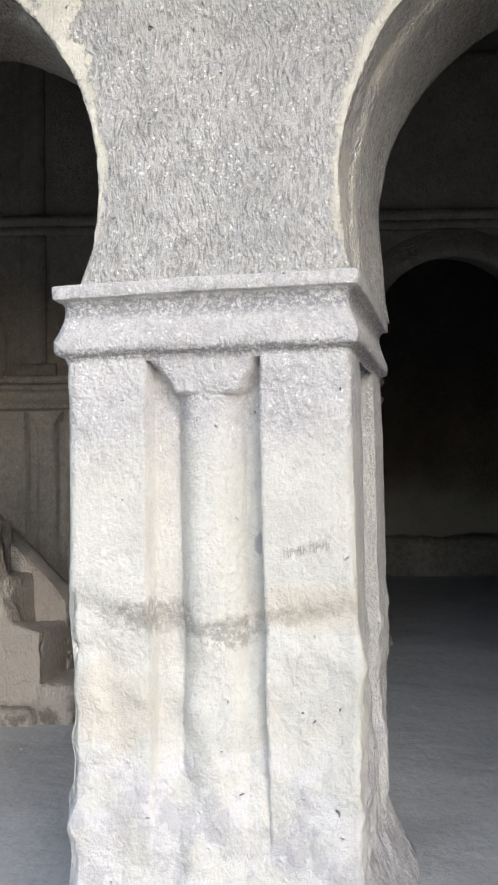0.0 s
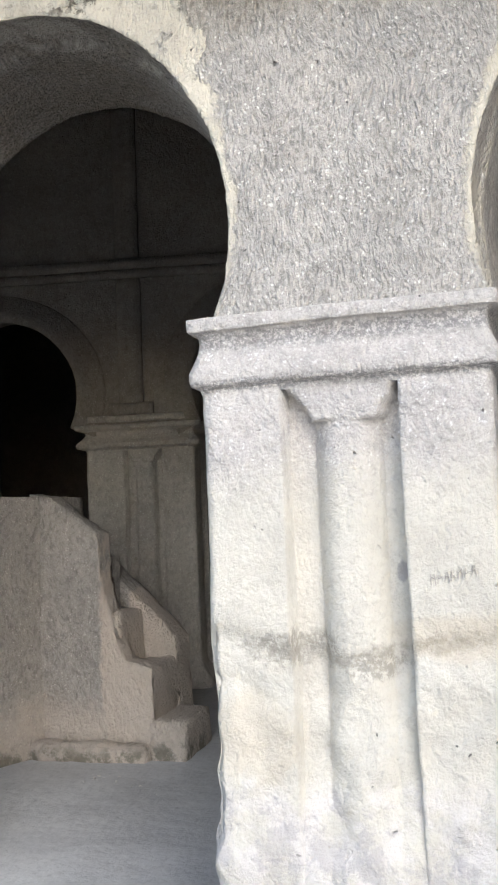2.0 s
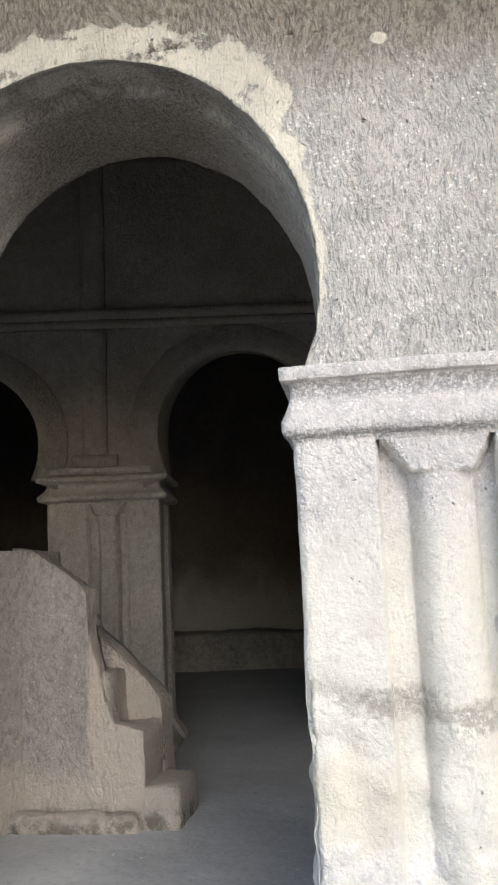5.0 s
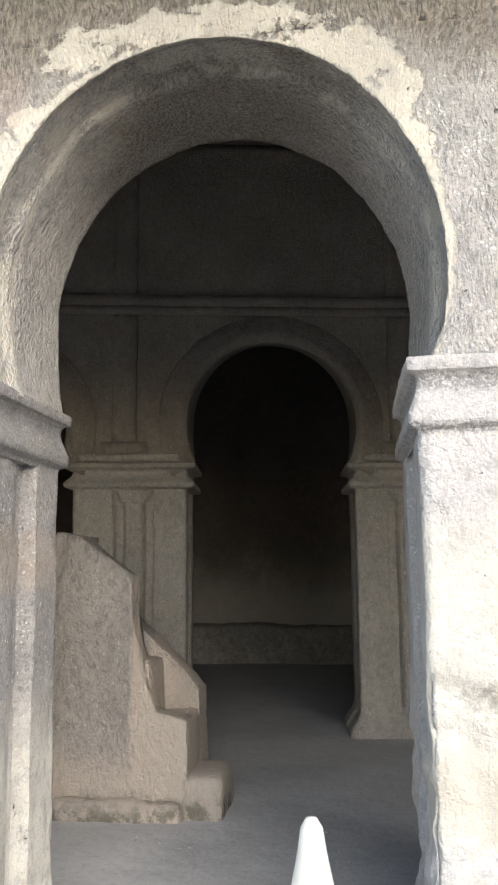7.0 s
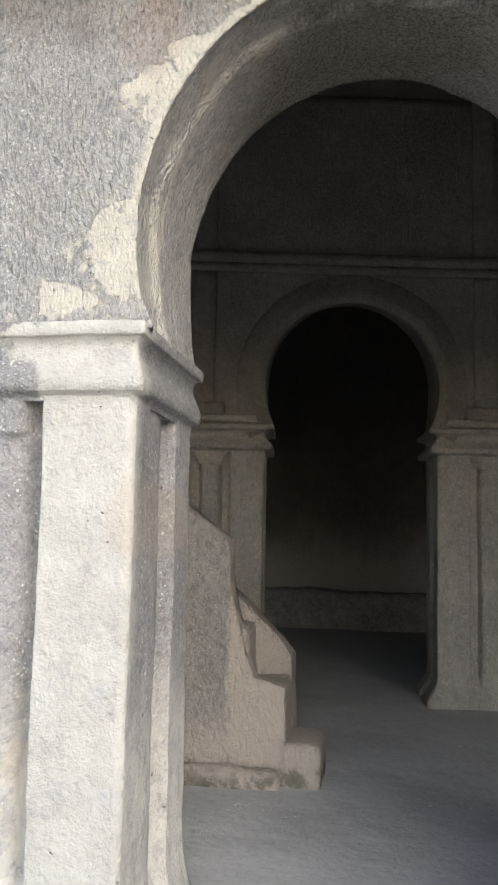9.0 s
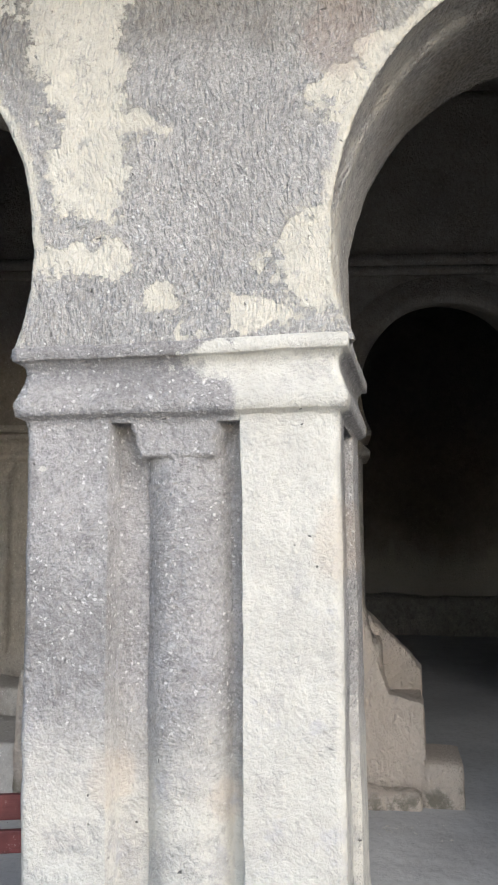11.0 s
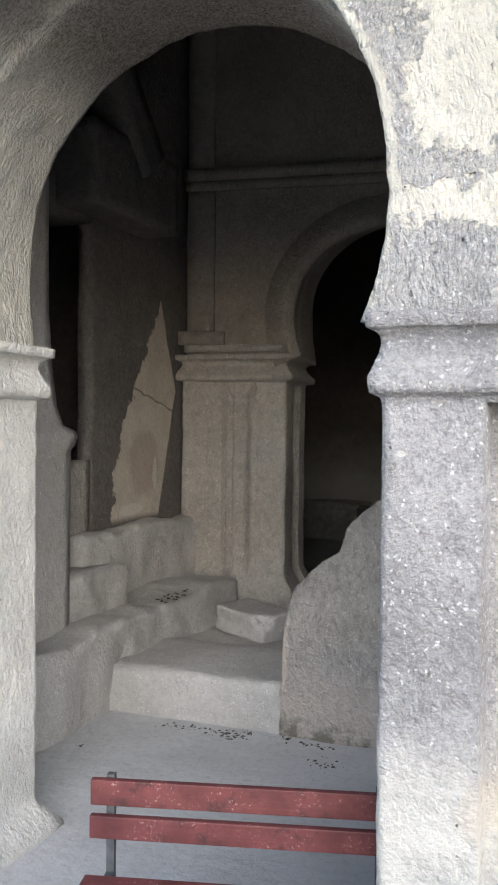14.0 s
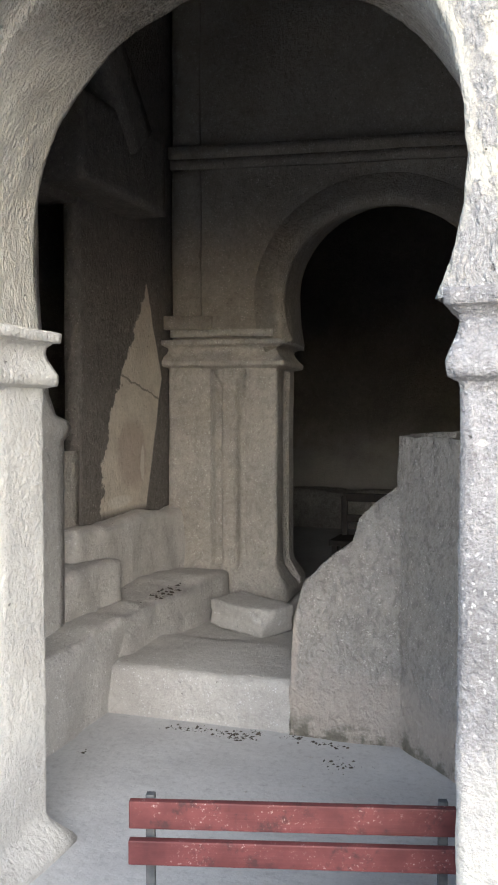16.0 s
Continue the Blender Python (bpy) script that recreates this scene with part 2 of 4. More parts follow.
def shaft_stains_a(n, col):
    """Cream wash in the middle, a dirty break, whitish salt below."""
    wob = n.math("SUBTRACT", n.noise(4, 6, 0.7), 0.5)
    rag = n.math("SUBTRACT", n.noise(16, 6, 0.75), 0.5)
    z = n.math("ADD", n.axis(2), n.math("ADD", n.math("MULTIPLY", wob, 0.25), n.math("MULTIPLY", rag, 0.1)))
    front = n.step(n.axis(1), 3.25, 3.13)
    bow = n.math("MULTIPLY", n.math("ABSOLUTE", n.math("ADD", n.axis(0), 0.66)), 0.2)
    zb = n.math("SUBTRACT", n.math("ADD", n.axis(2), n.math("ADD", n.math("MULTIPLY", wob, 0.16), n.math("MULTIPLY", rag, 0.08))), bow)
    seam = n.math("MULTIPLY", n.step(zb, 0.84, 0.875), n.step(zb, 0.925, 0.885))
    smear = n.math("MULTIPLY", n.step(n.math("ADD", n.most([n.blob(-0.86, 0.94, 0.24, 0.09), n.blob(-0.58, 0.88, 0.16, 0.07)]), n.math("MULTIPLY", rag, 1.6)), 0.05, 0.5), n.step(n.noise(30, 5, 0.75), 0.4, 0.56))
    dirt = n.most([n.math("MULTIPLY", seam, n.step(n.noise(9, 5, 0.7), 0.42, 0.6)), smear])
    col = n.mix(n.math("MULTIPLY", n.math("MULTIPLY", dirt, front), 0.7), col, (0.25, 0.23, 0.2))
    col = capital_grit_shade(n, col)
    ochre = n.math("MULTIPLY", n.step(n.math("ADD", n.blob(-1.05, 0.62, 0.2, 0.2), wob), 0.0, 0.4), front)
    ochre2 = n.math("MULTIPLY", n.step(n.math("ADD", n.blob(-0.3, 0.97, 0.3, 0.1), wob), 0.0, 0.4), front)
    col = n.mix(n.math("MULTIPLY", n.most([ochre, ochre2]), 0.35), col, (0.5, 0.43, 0.33))
    salt = n.math("MULTIPLY", n.step(z, 0.5, 0.36), n.step(n.noise(7, 5, 0.7), 0.4, 0.6))
    col = n.mix(n.math("MULTIPLY", salt, 0.7), col, (0.6, 0.575, 0.57))
    grey = n.math("MULTIPLY", n.step(n.math("ADD", n.noise(6, 6, 0.75), n.math("MULTIPLY", n.step(z, 0.6, 0.3), 0.12)), 0.6, 0.7), n.step(z, 0.6, 0.4))
    spot = n.step(n.math("ADD", n.blob(-0.475, 1.2, 0.028, 0.05), n.math("MULTIPLY", rag, 1.0)), 0.1, 0.4, 0, 0.6)
    col = n.mix(spot, col, (0.24, 0.23, 0.25))
    return n.mix(n.math("MULTIPLY", grey, 0.55), col, (0.36, 0.345, 0.355))


def shaft_coats_b(n):
    wob = n.math("SUBTRACT", n.noise(5, 6, 0.7), 0.5)
    rag = n.math("SUBTRACT", n.noise(24, 6, 0.75), 0.5)
    edge = n.math("ADD", n.math("MULTIPLY", wob, 0.10), n.math("MULTIPLY", rag, 0.03))
    front = n.step(n.axis(1), 3.2, 3.06)
    right = n.math("MULTIPLY", n.step(n.math("ADD", n.axis(0), edge), -3.27, -3.24), front)
    low = n.step(n.math("ADD", n.axis(2), n.math("MULTIPLY", edge, 7.0)), 0.95, 0.5)
    patch = n.math("ADD", n.most([n.blob(-3.2, 2.1, 0.3, 0.09), n.blob(-3.98, 1.72, 0.015, 0.012)]), n.math("MULTIPLY", rag, 1.6))
    patch = n.math("MULTIPLY", n.step(patch, 0.1, 0.25), front)
    worn = n.step(n.noise(10, 6, 0.75), 0.38, 0.55, 0.45, 0.95)
    return n.math("MULTIPLY", n.most([right, low, patch]), n.math("MAXIMUM", worn, n.math("MULTIPLY", right, n.step(n.noise(6, 6, 0.7), 0.4, 0.5, 0.7, 0.95))))


def shaft_stains_b(n, col):
    wob = n.math("SUBTRACT", n.noise(5, 6, 0.7), 0.5)
    bare = n.math("SUBTRACT", 1.0, shaft_coats_b(n))
    col = n.mix(bare, col, capital_grit_shade(n, col))
    rust = n.step(n.math("ADD", n.most([n.blob(-3.72, 0.62, 0.1, 0.14), n.blob(-3.3, 0.55, 0.08, 0.1), n.blob(-2.9, 1.45, 0.12, 0.2)]), wob), 0.1, 0.5)
    col = n.mix(n.math("MULTIPLY", rust, 0.25), col, (0.5, 0.39, 0.29))
    cool = n.math("MULTIPLY", n.step(n.noise(5.5, 6, 0.75), 0.55, 0.68), n.step(n.axis(2), 1.5, 1.1))
    return n.mix(n.math("MULTIPLY", cool, 0.45), col, (0.42, 0.41, 0.44))


def shaft_coats_c(n):
    return n.step(n.noise(2.5, 5, 0.6), 0.35, 0.6, 0.2, 0.75)


LIME = (0.59, 0.567, 0.51)
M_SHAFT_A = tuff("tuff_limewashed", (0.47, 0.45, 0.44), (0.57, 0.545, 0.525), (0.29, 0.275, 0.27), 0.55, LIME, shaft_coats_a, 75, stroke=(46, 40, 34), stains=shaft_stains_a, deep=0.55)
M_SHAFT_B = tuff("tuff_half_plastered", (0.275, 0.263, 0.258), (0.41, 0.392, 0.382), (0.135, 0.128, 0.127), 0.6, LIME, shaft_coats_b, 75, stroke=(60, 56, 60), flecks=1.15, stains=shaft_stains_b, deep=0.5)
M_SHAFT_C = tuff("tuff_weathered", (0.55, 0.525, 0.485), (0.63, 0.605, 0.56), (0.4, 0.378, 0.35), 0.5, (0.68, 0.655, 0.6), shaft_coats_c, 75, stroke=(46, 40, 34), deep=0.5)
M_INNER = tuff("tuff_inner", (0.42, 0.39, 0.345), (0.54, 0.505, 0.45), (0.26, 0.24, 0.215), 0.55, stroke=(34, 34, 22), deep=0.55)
# Darker copy of the inner tuff: smoke plus the shade higher up.
M_SMOKE_SHADE = tuff("tuff_smoke_shade", (0.27, 0.245, 0.212), (0.36, 0.33, 0.285), (0.17, 0.155, 0.135), 0.45, stroke=(34, 34, 22), deep=0.5)
# Darkest tuff: soot and the gloom deep inside, in one colour.
M_SOOT_SHADE = tuff("tuff_soot_shade", (0.15, 0.137, 0.122), (0.21, 0.19, 0.17), (0.08, 0.073, 0.066), 0.5, stroke=(34, 34, 22), deep=0.45)


def ambo_stains(n, col):
    """Pinkish bare flanks, green and black damp at the foot."""
    wob = n.math("SUBTRACT", n.noise(5, 6, 0.7), 0.5)
    bare = n.most([n.step(n.math("ADD", n.axis(0), n.math("MULTIPLY", wob, 0.15)), -3.04, -3.0, 0, 0.8), n.step(n.math("ADD", n.axis(0), n.math("MULTIPLY", wob, 0.15)), -5.37, -5.41, 0, 0.6)])
    bare2 = n.math("MULTIPLY", n.step(n.math("ADD", n.axis(2), n.math("MULTIPLY", wob, 0.5)), 0.25, -0.1), 0.6)
    col = n.mix(n.most([bare, bare2]), col, (0.67, 0.585, 0.50))
    damp = n.math("MULTIPLY", n.step(n.math("ADD", n.axis(2), n.math("MULTIPLY", wob, 0.3)), -0.16, -0.28), n.step(n.noise(7, 5, 0.7), 0.42, 0.58))
    return n.mix(n.math("MULTIPLY", damp, 0.75), col, (0.16, 0.155, 0.115))



def back_glow_streak(n, col):
    """Glow on the lower wall painted dust-grey, ragged upper edge; one pale streak."""
    wob = n.math("SUBTRACT", n.noise(1.4, 6, 0.65), 0.5)
    low = n.step(n.math("ADD", n.axis(2), n.math("MULTIPLY", wob, 1.6)), 1.8, 0.5, 0, 0.9)
    col = n.mix(low, col, n.mix(n.noise(9, 5, 0.7), (0.4, 0.375, 0.33), (0.56, 0.52, 0.46)))
    streak = n.math("MULTIPLY", n.step(n.math("ADD", n.blob(-3.1, 0.9, 0.12, 0.8), wob), 0.2, 0.6), 0.5)
    return n.mix(streak, col, (0.42, 0.39, 0.34))


M_BACK = tuff("tuff_back_wall", (0.17, 0.155, 0.14), (0.23, 0.21, 0.185), (0.09, 0.083, 0.076), 0.4, stroke=(34, 34, 22), stains=back_glow_streak, deep=0.5)
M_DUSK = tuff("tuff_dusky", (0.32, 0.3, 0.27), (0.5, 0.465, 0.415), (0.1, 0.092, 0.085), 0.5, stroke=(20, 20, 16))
M_AMBO = tuff("tuff_ambo", (0.40, 0.375, 0.345), (0.47, 0.44, 0.40), (0.26, 0.24, 0.22), 0.9, stroke=(34, 34, 22), stains=ambo_stains)


def west_coats(n):
    """A tall plaster remnant, narrowing to a point."""
    wob = n.math("SUBTRACT", n.noise(4, 5, 0.6), 0.5)
    y, z = n.axis(1), n.axis(2)
    def line(y0, z0, k):
        return n.math("ADD", y0, n.math("MULTIPLY", n.math("SUBTRACT", z, z0), k))
    left = n.math("ADD", n.math("MAXIMUM", line(6.83, 1.07, 0.17), line(6.93, 1.67, 0.58)), n.math("ADD", n.math("MULTIPLY", wob, 0.4), n.math("MULTIPLY", n.math("SUBTRACT", n.noise(14, 5, 0.7), 0.5), 0.16)))
    right = n.math("ADD", n.math("MINIMUM", line(7.68, 0.85, 0.28), line(8.1, 1.987, -0.36)), n.math("MULTIPLY", wob, 0.05))
    m = n.math("MULTIPLY", n.step(n.math("SUBTRACT", y, left), 0.0, 0.03), n.step(n.math("SUBTRACT", right, y), 0.0, 0.03))
    return n.math("MULTIPLY", m, n.step(z, 0.9, 0.98))


def west_stains(n, col):
    """Pinkish bare patch and a pale streak low on the plaster, a crack across it."""
    wob = n.math("SUBTRACT", n.noise(5, 6, 0.7), 0.5)
    m = west_coats(n)
    y, z = n.axis(1), n.axis(2)
    pink = n.math("MULTIPLY", n.math("MULTIPLY", n.step(n.math("ADD", n.blob(7.42, 1.42, 0.34, 0.36, y), wob), 0.0, 0.35), m), 0.6)
    col = n.mix(pink, col, (0.44, 0.35, 0.29))
    pale = n.math("MULTIPLY", n.step(n.math("ADD", n.most([n.blob(7.2, 1.02, 0.28, 0.07, y), n.blob(7.62, 1.35, 0.05, 0.22, y)]), wob), 0.1, 0.4), m)
    col = n.mix(n.math("MULTIPLY", pale, 0.7), col, (0.74, 0.7, 0.62))
    d = n.math("SUBTRACT", n.math("ADD", z, n.math("MULTIPLY", wob, 0.12)), n.math("SUBTRACT", 2.12, n.math("MULTIPLY", n.math("SUBTRACT", y, 7.3), 0.25)))
    return n.mix(n.math("MULTIPLY", n.math("MULTIPLY", n.step(n.math("ABSOLUTE", d), 0.014, 0.005), m), 0.7), col, (0.16, 0.14, 0.12))


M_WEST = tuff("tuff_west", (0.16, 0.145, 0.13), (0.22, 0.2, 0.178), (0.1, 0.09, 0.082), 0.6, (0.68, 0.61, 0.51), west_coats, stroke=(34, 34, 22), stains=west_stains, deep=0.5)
M_LEDGE = tuff("tuff_ledge", (0.50, 0.48, 0.45), (0.58, 0.558, 0.52), (0.36, 0.343, 0.32), 0.35, stroke=(34, 34, 22), deep=0.45)


def floor_material(name, a, b):
    n = Nodes(name)
    col = n.mix(n.step(n.noise(1.3, 6, 0.6), 0.3, 0.7), a, b)
    col = n.mix(n.step(n.noise(22, 5, 0.7), 0.45, 0.75, 0, 0.45), col, [c * 0.6 for c in a])
    col = n.mix(n.step(n.noise(140, 2, 0.6), 0.6, 0.75, 0, 0.4), col, [c * 1.4 for c in b])
    nrm = n.bump(n.noise(3.5, 6, 0.6), 0.5, 0.05)
    nrm = n.bump(n.noise(60, 4, 0.6), 0.3, 0.008, nrm)
    return n.done(col, 0.88, nrm, spec=0.25)


M_FLOOR = floor_material("dusty_rock_floor", (0.47, 0.47, 0.47), (0.56, 0.56, 0.555))
M_GROUND = floor_material("pale_ground", (0.52, 0.49, 0.44), (0.62, 0.585, 0.53))


def paint_material():
    n = Nodes("red_paint_worn")
    col = n.mix(n.step(n.noise(5, 5, 0.6), 0.3, 0.7), (0.085, 0.026, 0.026), (0.165, 0.05, 0.048))
    worn = n.math("MULTIPLY", n.step(n.noise(75, 4, 0.75), 0.58, 0.68), n.step(n.noise(5, 3), 0.45, 0.65, 0, 0.8))
    grime = n.step(n.noise(11, 6, 0.75), 0.52, 0.66, 0, 0.65)
    col = n.mix(grime, col, (0.035, 0.022, 0.022))
    col = n.mix(worn, col, (0.5, 0.4, 0.36))
    grain = n.noise(1, 3, 0.6, n.mapped((3, 40, 70)))
    col = n.mix(n.step(grain, 0.5, 0.75, 0, 0.4), col, (0.09, 0.025, 0.02))
    return n.done(col, 0.55, n.bump(grain, 0.35, 0.004))


def plain(name, a, b, rough, scale=8, metal=0.0, spec=0.4):
    n = Nodes(name)
    col = n.mix(n.step(n.noise(scale, 5, 0.65), 0.35, 0.7), a, b)
    return n.done(col, rough, n.bump(n.noise(scale * 6, 3), 0.2, 0.003), metal, spec)


M_RED = paint_material()
M_IRON = plain("dark_iron", (0.05, 0.055, 0.06), (0.11, 0.11, 0.11), 0.55, 20)
M_WHITE = plain("white_paint", (0.63, 0.615, 0.565), (0.54, 0.52, 0.47), 0.45, 9)
M_WOOD = plain("dark_wood", (0.016, 0.012, 0.01), (0.035, 0.026, 0.02), 0.6, 14)
M_LITTER = plain("dark_litter", (0.05, 0.042, 0.035), (0.11, 0.09, 0.07), 0.95, 30)
M_SCRATCH = plain("scratched_grey", (0.3, 0.28, 0.27), (0.38, 0.36, 0.34), 0.95, 40)

# ---- mesh helpers ----


def rough_up(bm, steps):
    """Uneven, hand-cut stone: shifts each vertex by smooth noise; steps are (metres, per metre)."""
    for v in bm.verts:
        p, d = v.co.copy(), Vector()
        for amp, freq in steps:
            d += noise.noise_vector(p * freq) * amp
        v.co = p + d


def sheet(bm, fn, us, vs):
    """A grid of quads through fn(u, v)."""
    rows = [[bm.verts.new(fn(u, v)) for u in us] for v in vs]
    for a, b in zip(rows, rows[1:]):
        for i in range(len(us) - 1):
            bm.faces.new((a[i], a[i + 1], b[i + 1], b[i]))


def span(a, b, step):
    return np.linspace(a, b, max(2, int(round(abs(b - a) / step)) + 1))


def finish(name, bm, material, parent=None, label="", steps=(), weld=True, smooth=True, wear=0):
    if weld:
        bmesh.ops.remove_doubles(bm, verts=bm.verts, dist=0.0006)
    for _ in range(wear):
        bmesh.ops.smooth_vert(bm, verts=bm.verts, factor=0.5, use_axis_x=True, use_axis_y=True, use_axis_z=True)
    if steps:
        rough_up(bm, steps)
    bmesh.ops.recalc_face_normals(bm, faces=bm.faces)
    me = bpy.data.meshes.new(name)
    bm.to_mesh(me)
    bm.free()
    me.polygons.foreach_set("use_smooth", [smooth] * len(me.polygons))
    me.materials.append(material)
    ob = new(name, me)
    if parent:
        ob.parent = parent
    if label:
        ob["label"] = label
    return ob


def part(name, bm, material, parent, label="", **more):
    return finish(name, bm, material, parent, label, **more)


def block(bm, lo, hi, cut=0.15, m=None):
    """A box as six gridded sides, to be roughened."""
    xs, ys, zs = (span(a, b, cut) for a, b in zip(lo, hi))
    put = (lambda p: m @ Vector(p)) if m else Vector
    for x in (lo[0], hi[0]):
        sheet(bm, lambda u, v: put((x, u, v)), ys, zs)
    for y in (lo[1], hi[1]):
        sheet(bm, lambda u, v: put((u, y, v)), xs, zs)
    for z in (lo[2], hi[2]):
        sheet(bm, lambda u, v: put((u, v, z)), xs, ys)


def bar(bm, lo, hi, bevel=0.004, m=None):
    """A plain box with softened edges."""
    c = [(a + b) / 2 for a, b in zip(lo, hi)]
    mm = Matrix.LocRotScale(c, None, [b - a for a, b in zip(lo, hi)])
    made = bmesh.ops.create_cube(bm, size=1, matrix=(m @ mm) if m else mm)
    if bevel:
        edges = list({e for v in made["verts"] for e in v.link_edges})
        bmesh.ops.bevel(bm, geom=edges, offset=bevel, segments=2, affect="EDGES", profile=0.6)


def ease(a, b, x):
    t = min(1, max(0, (x - a) / (b - a)))
    return t * t * (3 - 2 * t)


# ---- structure ----
FLOOR = -0.32
FRONT, REAR = 3.05, 4.05       # the arcade's two faces
CAP_TOP, INNER_CAP = 2.17, 2.52
# front arches: middle, radius, height of the centre, crown, on the front and on the rear
ARCHES = [(-5.03, 1.0, 2.56, 3.62, -5.12, 1.07, 2.62, 3.69), (-1.972, 0.925, 2.53, 3.535, -2.015, 0.893, 2.62, 3.616),
          (0.90, 1.05, 2.45, 3.52, 1.0, 1.02, 2.60, 3.62)]
STONE = ((0.010, 1.3), (0.008, 5.0), (0.005, 14.0), (0.003, 35.0))


def arcade(name, bays, z0, ztop, y0, y1, x0, x1, material, cut, steps, label, m=Matrix(), pinch=(1.0, 1.0)):
    """A wall on pillars, pierced by horseshoe arches that spring from z0. A bay is (middle, radius, height of the centre, crown) on the
    front and the same on the rear; pinch: how far each face narrows towards the springing."""
    bm = bmesh.new()
    rows = int(2.2 / cut)

    def rim(bay, side, i, face):
        cx, r, zc, top = bay[4 * face:4 * face + 4]
        t0 = math.asin((z0 - zc) / r)
        t = t0 + (math.pi / 2 - t0) * i / rows
        rise = r if t < 0 else top - zc
        wide = math.cos(t) if t > 0 else 1 - pinch[face] * (1 - math.cos(t))
        return Vector((cx + (side * r * wide if i < rows else 0.0), (y0, y1)[face], zc + rise * math.sin(t)))
    ends = [None, *bays, None]
    across = [span(0, 1, cut / 1.6) for _ in ends]
    lows = []
    for face in (0, 1):
        low = []
        for left, right in zip(ends, ends[1:]):
            def at(u, i):
                b = rim(right, -1, i, face) if right else None
                a = rim(left, 1, i, face) if left else Vector((x0, b.y, b.z))
                b = b or Vector((x1, a.y, a.z))
                return m @ a.lerp(b, u)
            sheet(bm, at, across[0], range(rows + 1))
            row = [at(u, rows) for u in across[0]]
            low += row if not low else row[1:]
        up = m.to_3x3() @ Vector((0, 0, 1))
        sheet(bm, lambda k, f: low[k] + up * (ztop - low[k].z) * f, range(len(low)), span(0, 1, 0.02 if cut < 0.05 else 0.04))
        lows.append(low)
    for bay in bays:
        for side in (-1, 1):
            def soffit(v, i):
                p = rim(bay, side, i, 0).lerp(rim(bay, side, i, 1), v)
                out = Vector((p.x - bay[0], 0, p.z - bay[2]))
                k = 0.022 * ease(0.0, 0.05, v) * (1 - ease(0.27, 0.31, v + 0.05 * noise.noise(p * 4)))
                return m @ (p + out.normalized() * k)
            sheet(bm, soffit, span(0, 1, cut), range(rows + 1))
    sheet(bm, lambda k, f: Vector((*lows[0][k].xy.lerp(lows[1][k].xy, f), ztop)), range(len(lows[0])), (0, 1))
    return tagged(finish(name, bm, material, steps=steps), label, kind="structure")


arcade("wall_front", ARCHES, CAP_TOP - 0.02, 6.2, FRONT, REAR, -10.5, 6.5, M_FACADE, 0.022, STONE,
       "grey carved tuff wall with horseshoe arches and plaster remains", pinch=(1.0, 0.3))
INNER_AT = pose(-3.0, 8.914, 0) @ Matrix(((math.cos(radians(10)), -math.sin(radians(5)), 0, 0), (math.sin(radians(10)), math.cos(radians(5)), 0, 0), (0, 0, 1, 0), (0, 0, 0, 1)))   # stands askew
INNER_ARCHES = [(*bay, bay[0], bay[1], bay[2] + 0.12, bay[3] + 0.16) for bay in ((-2.385, 0.95, 2.90, 3.76), (0.765, 0.925, 2.94, 3.87), (3.785, 0.93, 2.94, 3.87))]
arcade("wall_inner", INNER_ARCHES, INNER_CAP - 0.02, 6.2, 0.0, 0.75, -4.45, 9.8, M_SMOKE_SHADE, 0.05, ((0.012, 1.5), (0.004, 7.0)),
       "brown tuff wall with horseshoe arches, smoke and shade in its colour", INNER_AT, pinch=(0.4, 0.3))


def ring(cx, cz, r0, r1, z0, y0, y1, rise, name="archivolt"):
    """A raised band around an inner arch, in two steps."""
    bm = bmesh.new()
    prof = [(r0, y0), (r0, y1), ((r0 + r1) / 2 - 0.02, y1), ((r0 + r1) / 2, y1 + 0.025), (r1 - 0.02, y1 + 0.025), (r1, y0)]
    t0 = math.asin((z0 - cz) / r0)
    ts = span(t0, math.pi - t0, 0.07)
    sheet(bm, lambda t, k: INNER_AT @ Vector((cx + prof[k][0] * math.cos(t), prof[k][1], cz + prof[k][0] * math.sin(t) - (r0 - rise) * max(0.0, math.sin(t)))), ts, range(len(prof)))
    return tagged(finish(name, bm, M_SMOKE_SHADE, steps=((0.008, 2.0), (0.003, 9.0))), "raised stone band around a horseshoe arch", kind="structure")


for u, r, zc, top, *_ in INNER_ARCHES:
    ring(u, zc, r, r + 0.31, INNER_CAP - 0.01, 0.01, -0.06, top - zc)


def trim(name, lo, hi, material, label, cut=0.12, m=None):
    bm = bmesh.new()
    block(bm, lo, hi, cut, m)
    return tagged(finish(name, bm, material, steps=((0.008, 2.0), (0.004, 9.0))), label, kind="structure")


trim("trim_string_course", (-4.45, -0.07, 4.17), (9.8, 0.02, 4.26), M_SMOKE_SHADE, "stone string course along the inner wall", 0.1, INNER_AT)
trim("trim_string_course", (-4.45, -0.11, 4.263), (9.8, 0.02, 4.375), M_SMOKE_SHADE, "stone string course along the inner wall", 0.1, INNER_AT)
for u in (-4.29, -0.83, 2.2):
    trim("trim_pilaster", (u - 0.13, -0.05, 2.76), (u + 0.13, 0.02, 4.166), M_SMOKE_SHADE, "shallow pilaster strip on the inner wall", 0.08, INNER_AT)
    trim("trim_pilaster", (u - 0.13, -0.05, 4.379), (u + 0.13, 0.02, 6.2), M_SMOKE_SHADE, "shallow pilaster strip on the inner wall", 0.1, INNER_AT)
    trim("trim_pilaster_foot", (u - 0.24, -0.055, INNER_CAP + 0.104), (u + 0.24, 0.02, 2.756), M_SMOKE_SHADE, "spreading foot of a pilaster strip", 0.08, INNER_AT)


